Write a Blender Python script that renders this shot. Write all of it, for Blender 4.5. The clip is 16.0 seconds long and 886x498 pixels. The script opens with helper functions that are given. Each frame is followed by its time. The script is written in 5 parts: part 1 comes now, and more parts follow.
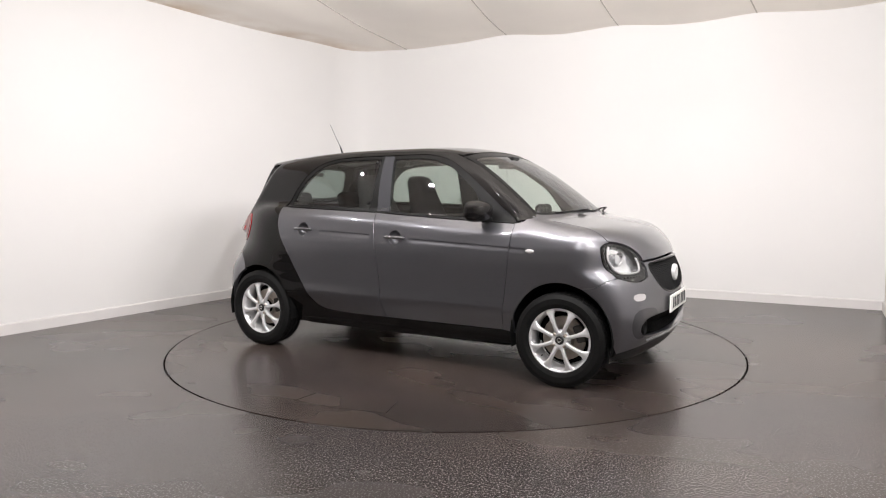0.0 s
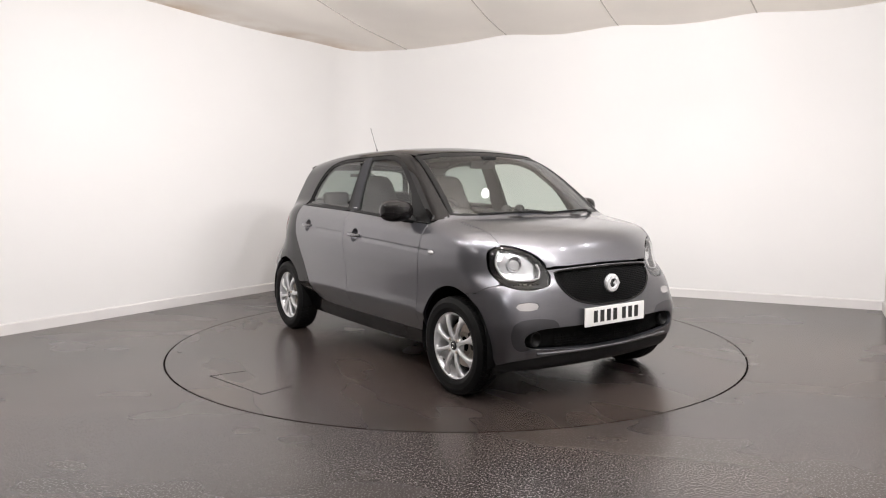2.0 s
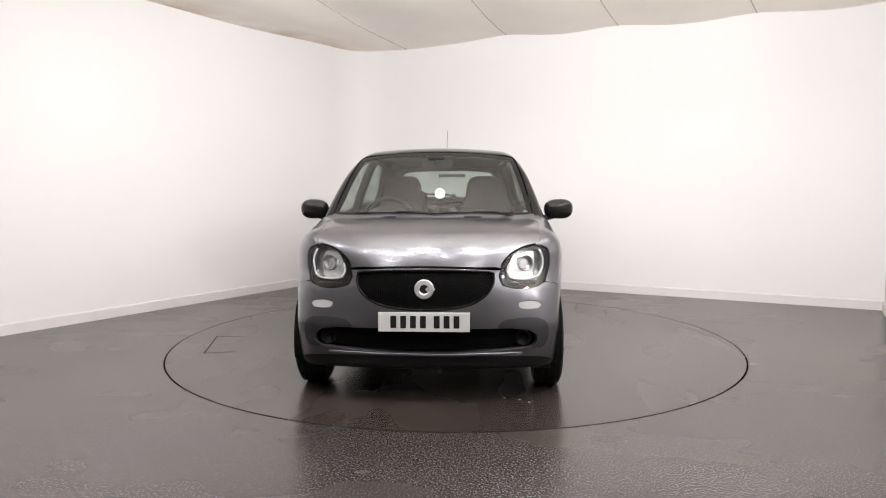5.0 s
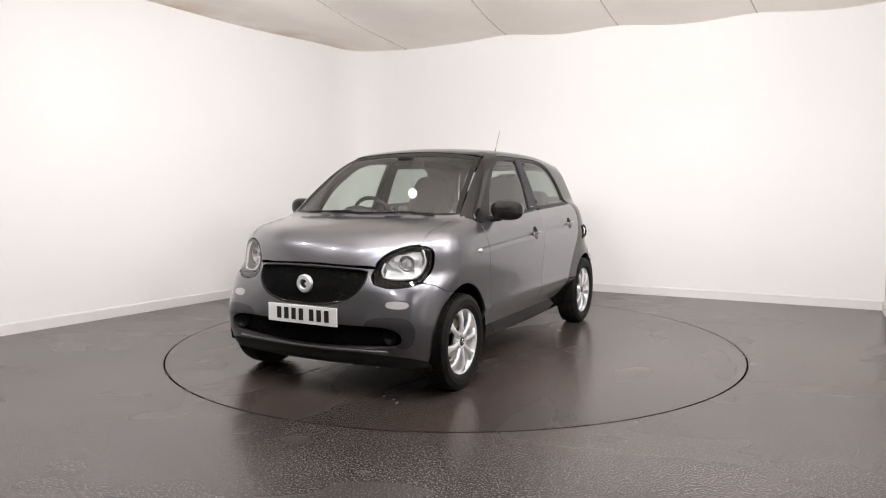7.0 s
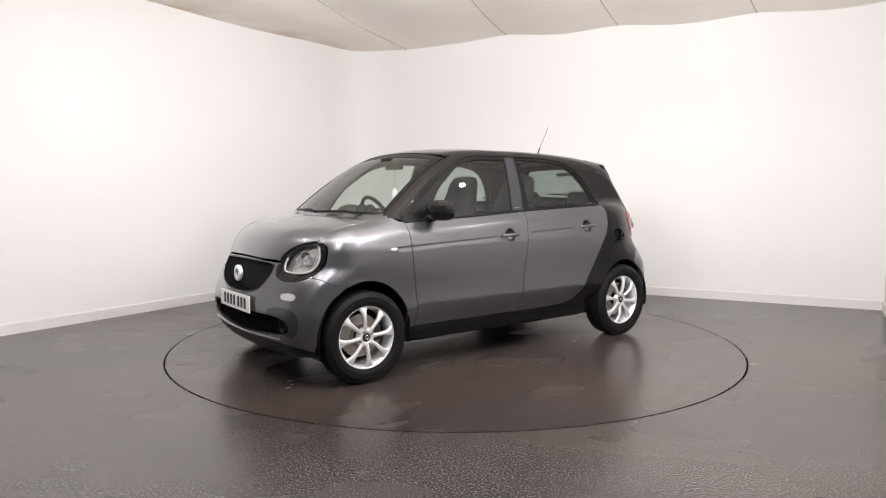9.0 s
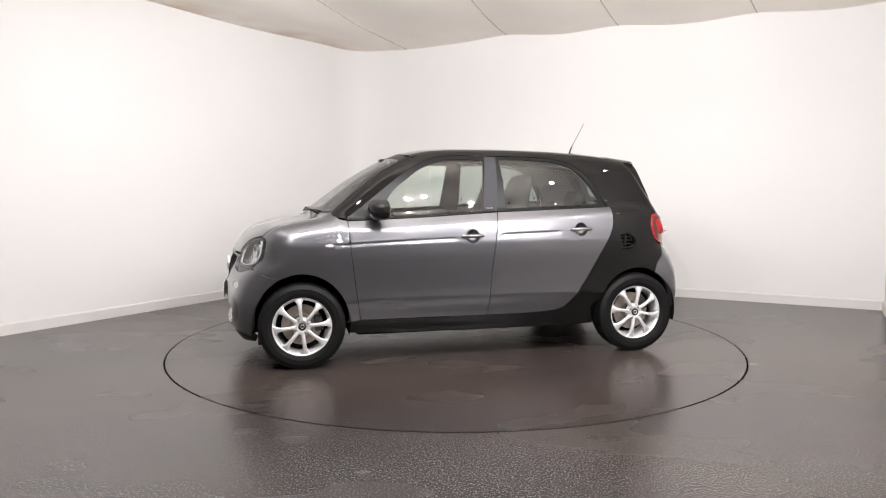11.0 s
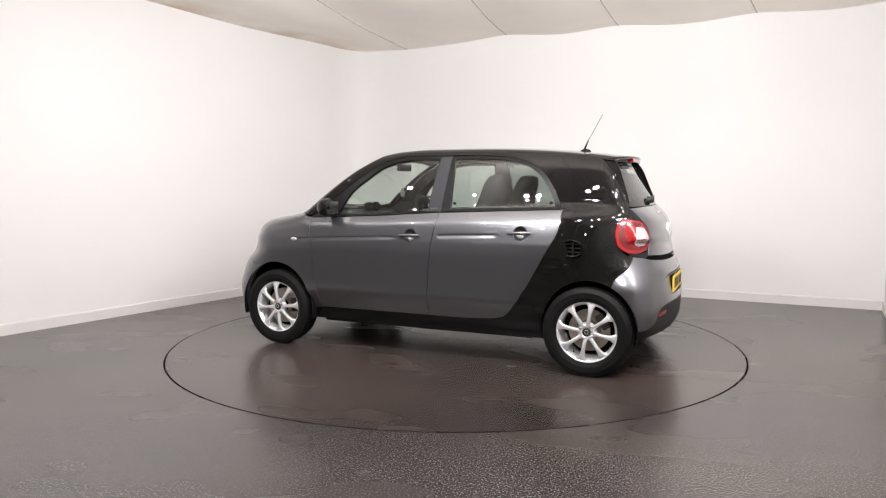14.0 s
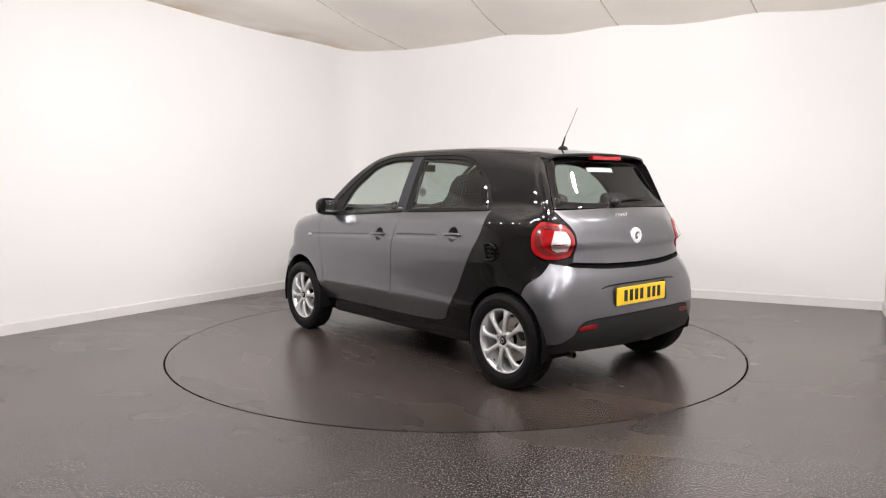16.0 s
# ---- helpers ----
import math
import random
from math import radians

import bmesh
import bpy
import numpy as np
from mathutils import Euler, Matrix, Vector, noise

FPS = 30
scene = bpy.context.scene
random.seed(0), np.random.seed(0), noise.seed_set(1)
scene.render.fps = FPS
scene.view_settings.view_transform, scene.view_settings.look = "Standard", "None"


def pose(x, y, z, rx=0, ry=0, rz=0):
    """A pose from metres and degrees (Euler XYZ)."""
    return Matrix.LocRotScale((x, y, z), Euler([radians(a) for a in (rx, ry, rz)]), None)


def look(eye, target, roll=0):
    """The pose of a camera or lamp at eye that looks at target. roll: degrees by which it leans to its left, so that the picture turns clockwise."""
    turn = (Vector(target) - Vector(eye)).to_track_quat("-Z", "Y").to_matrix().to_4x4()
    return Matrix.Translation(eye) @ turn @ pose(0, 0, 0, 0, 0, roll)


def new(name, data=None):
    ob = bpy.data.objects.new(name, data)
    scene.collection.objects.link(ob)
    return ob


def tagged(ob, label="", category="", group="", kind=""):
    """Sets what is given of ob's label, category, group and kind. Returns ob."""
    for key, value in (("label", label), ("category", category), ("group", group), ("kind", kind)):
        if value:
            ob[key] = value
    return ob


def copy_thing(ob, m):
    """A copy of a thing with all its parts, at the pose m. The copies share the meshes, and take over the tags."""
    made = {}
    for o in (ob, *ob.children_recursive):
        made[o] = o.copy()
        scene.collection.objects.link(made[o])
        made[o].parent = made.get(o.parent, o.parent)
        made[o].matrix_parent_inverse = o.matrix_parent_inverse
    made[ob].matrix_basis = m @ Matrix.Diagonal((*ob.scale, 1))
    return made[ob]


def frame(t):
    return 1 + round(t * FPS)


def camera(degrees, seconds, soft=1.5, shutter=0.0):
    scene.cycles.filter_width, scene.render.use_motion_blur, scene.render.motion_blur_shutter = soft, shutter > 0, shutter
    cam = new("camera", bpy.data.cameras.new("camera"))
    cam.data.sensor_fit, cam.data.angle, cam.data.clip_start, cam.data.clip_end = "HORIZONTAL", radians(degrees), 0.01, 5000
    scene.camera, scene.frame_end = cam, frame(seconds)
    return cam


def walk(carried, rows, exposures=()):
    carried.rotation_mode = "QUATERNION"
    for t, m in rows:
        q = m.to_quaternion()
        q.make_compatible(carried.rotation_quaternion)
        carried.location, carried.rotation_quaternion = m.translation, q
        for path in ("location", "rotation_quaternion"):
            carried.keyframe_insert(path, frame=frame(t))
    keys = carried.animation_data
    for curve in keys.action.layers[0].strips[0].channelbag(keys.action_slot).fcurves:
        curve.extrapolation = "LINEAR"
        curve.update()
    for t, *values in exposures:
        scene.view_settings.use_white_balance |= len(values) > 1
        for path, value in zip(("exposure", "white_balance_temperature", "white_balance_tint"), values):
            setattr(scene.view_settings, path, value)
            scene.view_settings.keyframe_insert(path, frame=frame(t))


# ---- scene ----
cam = camera(64.19, 16.0, soft=1.1)
EYE = Vector((0.0, -5.733, 1.256))
CAM_POSE = Matrix.Translation(EYE) @ Euler((radians(90 - 5.056), 0, radians(0.894))).to_matrix().to_4x4() @ pose(0, 0, 0, 0, 0, -0.106)
walk(cam, [(0.0, CAM_POSE), (16.0, CAM_POSE)], exposures=[(0.0, 0.0), (16.0, 0.0)])

# the turn of the table and of the car on it: seconds, degrees
TURN = [(0, -28.6), (1, -41.3), (2, -54.0), (3, -66.7), (4, -79.4), (5, -92.1), (6, -104.7), (7, -117.2), (8, -129.7), (9, -142.3),
        (10, -154.5), (11, -166.3), (12, -178.6), (13, -191.1), (14, -203.6), (15, -216.2), (16, -228.8)]

# ---- light ----
world = bpy.data.worlds.new("studio_air")
scene.world = world
world.use_nodes = True
world.node_tree.nodes["Background"].inputs[0].default_value = (1.0, 0.97, 0.93, 1)
world.node_tree.nodes["Background"].inputs[1].default_value = 0.05
WALL_WATTS, CAR_WATTS, LAMP_SIZE = 26.4, 5.2, 0.062


# ---- materials ----
def mat(name, color, rough=0.5, metal=0.0, coat=0.0, noise_amt=0.0, noise_scale=30.0, bump=0.0, bump_scale=200.0, rough_var=0.0, emit=0.0, spec=0.5, coat_rough=0.03):
    m = bpy.data.materials.new(name)
    m.use_nodes = True
    nt = m.node_tree
    b = nt.nodes["Principled BSDF"]
    b.inputs["Base Color"].default_value = (*color, 1)
    b.inputs["Roughness"].default_value = rough
    b.inputs["Metallic"].default_value = metal
    b.inputs["Coat Weight"].default_value = coat
    b.inputs["Coat Roughness"].default_value = coat_rough
    b.inputs["Specular IOR Level"].default_value = spec
    if emit:
        b.inputs["Emission Color"].default_value = (*color, 1)
        b.inputs["Emission Strength"].default_value = emit
    tc = nt.nodes.new("ShaderNodeTexCoord")
    if noise_amt or rough_var:
        n = nt.nodes.new("ShaderNodeTexNoise")
        n.inputs["Scale"].default_value = noise_scale
        n.inputs["Detail"].default_value = 6
        nt.links.new(tc.outputs["Object"], n.inputs["Vector"])
        if noise_amt:
            mix = nt.nodes.new("ShaderNodeMix")
            mix.data_type = "RGBA"
            mix.inputs[6].default_value = (*[c * (1 - noise_amt) for c in color], 1)
            mix.inputs[7].default_value = (*[min(1, c * (1 + noise_amt)) for c in color], 1)
            nt.links.new(n.outputs["Fac"], mix.inputs[0])
            nt.links.new(mix.outputs[2], b.inputs["Base Color"])
        if rough_var:
            mr = nt.nodes.new("ShaderNodeMapRange")
            mr.inputs[1].default_value, mr.inputs[2].default_value = 0.3, 0.7
            mr.inputs[3].default_value, mr.inputs[4].default_value = rough - rough_var, rough + rough_var
            nt.links.new(n.outputs["Fac"], mr.inputs[0])
            nt.links.new(mr.outputs[0], b.inputs["Roughness"])
    if bump:
        n2 = nt.nodes.new("ShaderNodeTexNoise")
        n2.inputs["Scale"].default_value = bump_scale
        n2.inputs["Detail"].default_value = 4
        nt.links.new(tc.outputs["Object"], n2.inputs["Vector"])
        bp = nt.nodes.new("ShaderNodeBump")
        bp.inputs["Strength"].default_value = bump
        bp.inputs["Distance"].default_value = 0.002
        nt.links.new(n2.outputs["Fac"], bp.inputs["Height"])
        nt.links.new(bp.outputs[0], b.inputs["Normal"])
    return m


def glass_mat(name, tint, floor_gloss=0.08):
    """Thin glazing: clear tinted pass-through with Fresnel gloss."""
    m = bpy.data.materials.new(name)
    m.use_nodes = True
    nt = m.node_tree
    nt.nodes.clear()
    out = nt.nodes.new("ShaderNodeOutputMaterial")
    mix = nt.nodes.new("ShaderNodeMixShader")
    face = nt.nodes.new("ShaderNodeLayerWeight")
    face.inputs[0].default_value = 0.5
    power = nt.nodes.new("ShaderNodeMath")
    power.operation = "POWER"
    power.inputs[1].default_value = 4.5
    nt.links.new(face.outputs["Facing"], power.inputs[0])
    fr = nt.nodes.new("ShaderNodeMapRange")
    fr.inputs[3].default_value, fr.inputs[4].default_value = floor_gloss, 0.95
    nt.links.new(power.outputs[0], fr.inputs[0])
    tr = nt.nodes.new("ShaderNodeBsdfTransparent")
    tr.inputs[0].default_value = (*tint, 1)
    gl = nt.nodes.new("ShaderNodeBsdfGlossy")
    gl.inputs["Roughness"].default_value = 0.01
    nt.links.new(fr.outputs[0], mix.inputs[0])
    nt.links.new(tr.outputs[0], mix.inputs[1])
    nt.links.new(gl.outputs[0], mix.inputs[2])
    nt.links.new(mix.outputs[0], out.inputs[0])
    return m


def paint_mat():
    """Grey metallic lacquer with fine flake."""
    m = mat("grey_paint", (0.16, 0.158, 0.166), rough=0.28, metal=0.85, coat=1.0)
    nt = m.node_tree
    b = nt.nodes["Principled BSDF"]
    tc = nt.nodes["Texture Coordinate"]
    v = nt.nodes.new("ShaderNodeTexVoronoi")
    v.inputs["Scale"].default_value = 900
    nt.links.new(tc.outputs["Object"], v.inputs["Vector"])
    mix = nt.nodes.new("ShaderNodeMix")
    mix.data_type = "RGBA"
    mix.inputs[6].default_value = (0.102, 0.102, 0.113, 1)
    mix.inputs[7].default_value = (0.178, 0.178, 0.194, 1)
    nt.links.new(v.outputs["Color"], mix.inputs[0])
    nt.links.new(mix.outputs[2], b.inputs["Base Color"])
    return m


def floor_mat(name, flecks, scuffs):
    """Dark sealed vinyl: light flecks, faint scuffs, brown stains and uneven sheen."""
    m = bpy.data.materials.new(name)
    m.use_nodes = True
    nt = m.node_tree
    b = nt.nodes["Principled BSDF"]
    tc = nt.nodes.new("ShaderNodeTexCoord")

    def noise_node(scale, detail=5, stretch=None):
        n = nt.nodes.new("ShaderNodeTexNoise")
        n.inputs["Scale"].default_value = scale
        n.inputs["Detail"].default_value = detail
        if stretch:
            mp = nt.nodes.new("ShaderNodeMapping")
            mp.inputs["Scale"].default_value = stretch
            nt.links.new(tc.outputs["Object"], mp.inputs[0])
            nt.links.new(mp.outputs[0], n.inputs["Vector"])
        else:
            nt.links.new(tc.outputs["Object"], n.inputs["Vector"])
        return n.outputs["Fac"]

    def ramp(fac, a, c):
        r = nt.nodes.new("ShaderNodeMapRange")
        r.inputs[1].default_value, r.inputs[2].default_value = a, c
        nt.links.new(fac, r.inputs[0])
        return r.outputs[0]

    def mixc(fac, c0, c1, amount=1.0):
        mx = nt.nodes.new("ShaderNodeMix")
        mx.data_type = "RGBA"
        if amount != 1.0:
            mul = nt.nodes.new("ShaderNodeMath")
            mul.operation = "MULTIPLY"
            nt.links.new(fac, mul.inputs[0])
            mul.inputs[1].default_value = amount
            fac = mul.outputs[0]
        nt.links.new(fac, mx.inputs[0])
        for i, c in ((6, c0), (7, c1)):
            if isinstance(c, tuple):
                mx.inputs[i].default_value = (*c, 1)
            else:
                nt.links.new(c, mx.inputs[i])
        return mx.outputs[2]

    base = mixc(ramp(noise_node(0.9, 3), 0.2, 0.85), (0.036, 0.0285, 0.0270), (0.050, 0.0395, 0.0370))
    stain = mixc(ramp(noise_node(0.5, 3, (1.0, 1.8, 1.0)), 0.40, 0.85), base, (0.110, 0.074, 0.052), 0.6)
    smear = mixc(ramp(noise_node(2.2, 2, (0.5, 1.6, 1.0)), 0.40, 0.90), stain, (0.020, 0.018, 0.018), scuffs)
    grain = mixc(ramp(noise_node(26, 2), 0.30, 0.80), smear, (0.060, 0.052, 0.050), 0.25)
    if flecks:                            # flecks fade with distance: the sheen that hides them is put into the colour
        xyz = nt.nodes.new("ShaderNodeSeparateXYZ")
        nt.links.new(tc.outputs["Object"], xyz.inputs[0])
        sheen_fade = ramp(xyz.outputs[1], -1.6, -2.7)
        mul = nt.nodes.new("ShaderNodeMath")
        mul.operation = "MULTIPLY"
        nt.links.new(ramp(noise_node(105, 2), 0.54, 0.66), mul.inputs[0])
        nt.links.new(sheen_fade, mul.inputs[1])
        grain = mixc(mul.outputs[0], grain, (0.36, 0.345, 0.35), flecks)
    nt.links.new(grain, b.inputs["Base Color"])
    rv = nt.nodes.new("ShaderNodeMapRange")
    rv.inputs[1].default_value, rv.inputs[2].default_value, rv.inputs[3].default_value, rv.inputs[4].default_value = 0.1, 0.9, 0.245, 0.295
    nt.links.new(noise_node(1.3, 2, (0.6, 1.4, 1)), rv.inputs[0])
    nt.links.new(rv.outputs[0], b.inputs["Roughness"])
    b.inputs["Specular IOR Level"].default_value = 0.85
    return m


M_GREY = paint_mat()
M_SATIN = mat("grey_satin_paint", (0.030, 0.030, 0.033), rough=0.5, spec=0.12, noise_amt=0.1, noise_scale=400)
M_BLACK = mat("black_gloss_paint", (0.005, 0.0045, 0.0045), rough=0.3, coat=1.0, coat_rough=0.015, noise_amt=0.2, noise_scale=300, spec=0.0)
M_BLACK.node_tree.nodes["Principled BSDF"].inputs["Coat IOR"].default_value = 1.36
M_PLASTIC = mat("black_plastic", (0.011, 0.011, 0.011), rough=0.5, spec=0.3, bump=0.25, bump_scale=700, noise_amt=0.15)
M_TRIM = mat("satin_black_trim", (0.006, 0.006, 0.006), rough=0.35, spec=0.15, noise_amt=0.1)
# darker body grey: the shade of hollows in the bodywork, put into the colour
M_SHADED = mat("shaded_recess_paint", (0.065, 0.065, 0.072), rough=0.3, metal=0.7, coat=0.6, noise_amt=0.1, noise_scale=400)
M_RUBBER = mat("tyre_rubber", (0.007, 0.007, 0.007), rough=0.55, spec=0.16, noise_amt=0.3, noise_scale=40, bump=0.08, bump_scale=150)
M_ALLOY = mat("silver_alloy", (0.74, 0.74, 0.75), rough=0.33, metal=0.5, coat=0.5, noise_amt=0.05, noise_scale=60)
M_CHROME = mat("polished_chrome", (0.75, 0.75, 0.76), rough=0.12, metal=1.0)
M_DISC = mat("brake_steel", (0.48, 0.43, 0.38), rough=0.4, metal=0.9, noise_amt=0.35, noise_scale=25)
M_DARKSTEEL = mat("dark_steel", (0.05, 0.045, 0.04), rough=0.6, metal=0.5, noise_amt=0.4)
M_UNDER = mat("underbody_coating", (0.006, 0.006, 0.006), rough=0.9, spec=0.1, noise_amt=0.3)
M_CLOTH = mat("charcoal_seat_cloth", (0.022, 0.021, 0.022), rough=0.95, spec=0.15, noise_amt=0.15, noise_scale=60, bump=0.05, bump_scale=120)
M_DASH = mat("charcoal_dash_plastic", (0.018, 0.0175, 0.018), rough=0.7, spec=0.25, noise_amt=0.12, bump=0.05, bump_scale=150)
M_LINER = mat("grey_headliner_cloth", (0.10, 0.097, 0.094), rough=0.95, noise_amt=0.1, bump=0.2)
M_WHITE_PLATE = mat("white_plate", (0.82, 0.82, 0.80), rough=0.35, noise_amt=0.03)
M_YELLOW_PLATE = mat("yellow_plate", (0.80, 0.52, 0.02), rough=0.35, noise_amt=0.05)
M_INK = mat("black_ink", (0.012, 0.012, 0.012), rough=0.5)
M_HANDLE = mat("satin_handle_paint", (0.20, 0.20, 0.21), rough=0.18, metal=0.9, coat=1.0, noise_amt=0.1, noise_scale=200)
M_DARKRED = mat("dark_red_lamp_inner", (0.10, 0.002, 0.003), rough=0.25, spec=0.3, coat=1.0, noise_amt=0.2, noise_scale=120)
M_RED = mat("red_lamp_lens", (0.24, 0.002, 0.004), rough=0.12, spec=0.2, coat=1.0, noise_amt=0.15, noise_scale=150)
M_WLENS = mat("white_lamp_lens", (0.40, 0.385, 0.385), rough=0.15, coat=1.0, noise_amt=0.08, noise_scale=150)
M_REFLECTOR = mat("lamp_reflector", (0.88, 0.89, 0.90), rough=0.24, metal=0.9)


def facet_reflector():
    """Chrome pressed into small facets."""
    nt = M_REFLECTOR.node_tree
    v = nt.nodes.new("ShaderNodeTexVoronoi")
    v.inputs["Scale"].default_value = 22
    nt.links.new(nt.nodes["Texture Coordinate"].outputs["Object"], v.inputs["Vector"])
    bp = nt.nodes.new("ShaderNodeBump")
    bp.inputs["Strength"].default_value, bp.inputs["Distance"].default_value = 0.5, 0.008
    nt.links.new(v.outputs["Distance"], bp.inputs["Height"])
    nt.links.new(bp.outputs[0], nt.nodes["Principled BSDF"].inputs["Normal"])


facet_reflector()
M_GLASS = glass_mat("clear_window_glass", (0.80, 0.86, 0.82))
M_SCREEN = glass_mat("windscreen_glass", (0.80, 0.86, 0.82), 0.10)
M_TINT = glass_mat("tinted_window_glass", (0.50, 0.56, 0.53))
M_LENS = glass_mat("headlamp_lens", (0.93, 0.94, 0.95), 0.05)
M_WALL = mat("white_emulsion_wall", (0.80, 0.79, 0.78), rough=0.85, noise_amt=0.02, noise_scale=1.2, bump=0.06, bump_scale=60)
# for the unseen near wall: grey to dim what the car doors reflect
M_NEAR = mat("reflection_dimming_grey", (0.55, 0.54, 0.53), rough=0.85, noise_amt=0.06, noise_scale=1.2, bump=0.06, bump_scale=60)
M_BASE = mat("white_gloss_skirting", (0.72, 0.70, 0.69), rough=0.5, noise_amt=0.05, noise_scale=4, bump=0.05)
M_CEIL = mat("cream_ceiling_cloth", (0.93, 0.875, 0.81), rough=0.9, noise_amt=0.05, noise_scale=1.5, bump=0.1, bump_scale=150)
M_SEAM = mat("ceiling_seam", (0.58, 0.53, 0.48), rough=0.9, noise_amt=0.1)


def stain_ceiling():
    """Brown damp marks in the cloth along the left wall."""
    nt = M_CEIL.node_tree
    b = nt.nodes["Principled BSDF"]
    tc = nt.nodes["Texture Coordinate"]
    off = nt.nodes.new("ShaderNodeVectorMath")
    off.operation = "SUBTRACT"
    off.inputs[1].default_value = (-1.297, 4.202, 0)
    nt.links.new(tc.outputs["Object"], off.inputs[0])
    dot = nt.nodes.new("ShaderNodeVectorMath")
    dot.operation = "DOT_PRODUCT"
    dot.inputs[1].default_value = (0.849, -0.528, 0)
    nt.links.new(off.outputs[0], dot.inputs[0])
    edge = nt.nodes.new("ShaderNodeMapRange")
    edge.inputs[1].default_value, edge.inputs[2].default_value = 0.5, 0.0
    nt.links.new(dot.outputs["Value"], edge.inputs[0])
    n = nt.nodes.new("ShaderNodeTexNoise")
    n.inputs["Scale"].default_value, n.inputs["Detail"].default_value = 1.6, 5
    nt.links.new(tc.outputs["Object"], n.inputs["Vector"])
    patch = nt.nodes.new("ShaderNodeMapRange")
    patch.inputs[1].default_value, patch.inputs[2].default_value, patch.inputs[4].default_value = 0.35, 0.7, 0.8
    nt.links.new(n.outputs["Fac"], patch.inputs[0])
    mul = nt.nodes.new("ShaderNodeMath")
    mul.operation = "MULTIPLY"
    nt.links.new(edge.outputs[0], mul.inputs[0])
    nt.links.new(patch.outputs[0], mul.inputs[1])
    mix = nt.nodes.new("ShaderNodeMix")
    mix.data_type = "RGBA"
    nt.links.new(b.inputs["Base Color"].links[0].from_socket, mix.inputs[6])
    mix.inputs[7].default_value = (0.52, 0.36, 0.22, 1)
    nt.links.new(mul.outputs[0], mix.inputs[0])
    nt.links.new(mix.outputs[2], b.inputs["Base Color"])


stain_ceiling()
M_FLOOR = floor_mat("speckled_vinyl", 0.75, 0.08)
M_TABLE = floor_mat("worn_table_vinyl", 0.0, 0.2)
M_FLAKE = mat("worn_seal_flake", (0.16, 0.15, 0.145), rough=0.4, noise_amt=0.3, noise_scale=80)
M_GAP = mat("gap_dirt", (0.010, 0.009, 0.008), rough=0.95, noise_amt=0.3)


# ---- building helpers ----
def finish(ob, material, parent=None, label="", smooth=False):
    ob.data.materials.append(material)
    if smooth:
        for p in ob.data.polygons:
            p.use_smooth = True
    if parent is not None:
        ob.parent = parent
    if label:
        ob["label"] = label
    return ob


def part(name, bm, material, parent=None, label="", smooth=False):
    """Links a bmesh as one mesh object under a thing or part."""
    me = bpy.data.meshes.new(name)
    bmesh.ops.recalc_face_normals(bm, faces=bm.faces)
    bm.to_mesh(me)
    bm.free()
    return finish(new(name, me), material, parent, label, smooth)


def box_bm(x0, x1, y0, y1, z0, z1, bevel=0.0, seg=2):
    bm = bmesh.new()
    bmesh.ops.create_cube(bm, size=1.0, matrix=Matrix.LocRotScale(((x0 + x1) / 2, (y0 + y1) / 2, (z0 + z1) / 2), None, (x1 - x0, y1 - y0, z1 - z0)))
    if bevel:
        bmesh.ops.bevel(bm, geom=bm.edges[:], offset=bevel, segments=seg, affect="EDGES", profile=0.5)
    return bm


def lathe_bm(profile, n=48, axis="y", closed=False):
    """Revolves (radius, along) points round the axis y."""
    bm = bmesh.new()
    rings = []
    for i in range(n):
        a = 2 * math.pi * i / n
        rings.append([bm.verts.new((r * math.cos(a), s, r * math.sin(a))) for r, s in profile])
    m = len(profile)
    for i in range(n):
        for j in range(m if closed else m - 1):
            a, b = rings[i], rings[(i + 1) % n]
            bm.faces.new((a[j], a[(j + 1) % m], b[(j + 1) % m], b[j]))
    return bm


def tube_bm(points, radius, n=8, taper=1.0):
    """A round tube through points."""
    bm = bmesh.new()
    pts = [Vector(p) for p in points]
    rings = []
    for i, p in enumerate(pts):
        d = (pts[min(i + 1, len(pts) - 1)] - pts[max(i - 1, 0)]).normalized()
        u = d.orthogonal().normalized() if abs(d.z) > 0.95 else d.cross(Vector((0, 0, 1))).normalized()
        v = d.cross(u)
        r = radius * (1 + (taper - 1) * i / (len(pts) - 1))
        rings.append([bm.verts.new(p + r * (math.cos(2 * math.pi * k / n) * u + math.sin(2 * math.pi * k / n) * v)) for k in range(n)])
    for i in range(len(rings) - 1):
        for k in range(n):
            bm.faces.new((rings[i][k], rings[i][(k + 1) % n], rings[i + 1][(k + 1) % n], rings[i + 1][k]))
    bm.faces.new(rings[0])
    bm.faces.new(rings[-1])
    return bm


def merge(bm, other, m=None):
    me = bpy.data.meshes.new("tmp")
    if m is not None:
        bmesh.ops.transform(other, matrix=m, verts=other.verts)
    other.to_mesh(me)
    other.free()
    bm.from_mesh(me)
    bpy.data.meshes.remove(me)
    return bm


def thing(name, label, category, m=None, group="", kind=""):
    e = new(name)
    e.empty_display_size = 0.2
    if m is not None:
        e.matrix_world = m
    return tagged(e, label, category, group, kind)


# ---- the room ----
CORNER_BACK = Vector((-1.297, 4.202))
CORNER_RIGHT = Vector((4.345, 1.396))
SIDE = Vector((-0.528, -0.849))           # along the left wall, towards the camera's end
ROOM_LEN = 9.6
CORNER_LEFT = CORNER_BACK + SIDE * ROOM_LEN
SIDE_R = Vector((-0.45, -0.893))          # along the right wall
CORNER_NEAR = CORNER_RIGHT + SIDE_R * ROOM_LEN
CEIL_Z = 3.09
R_TABLE = 2.24
TABLE_Y = 0.025


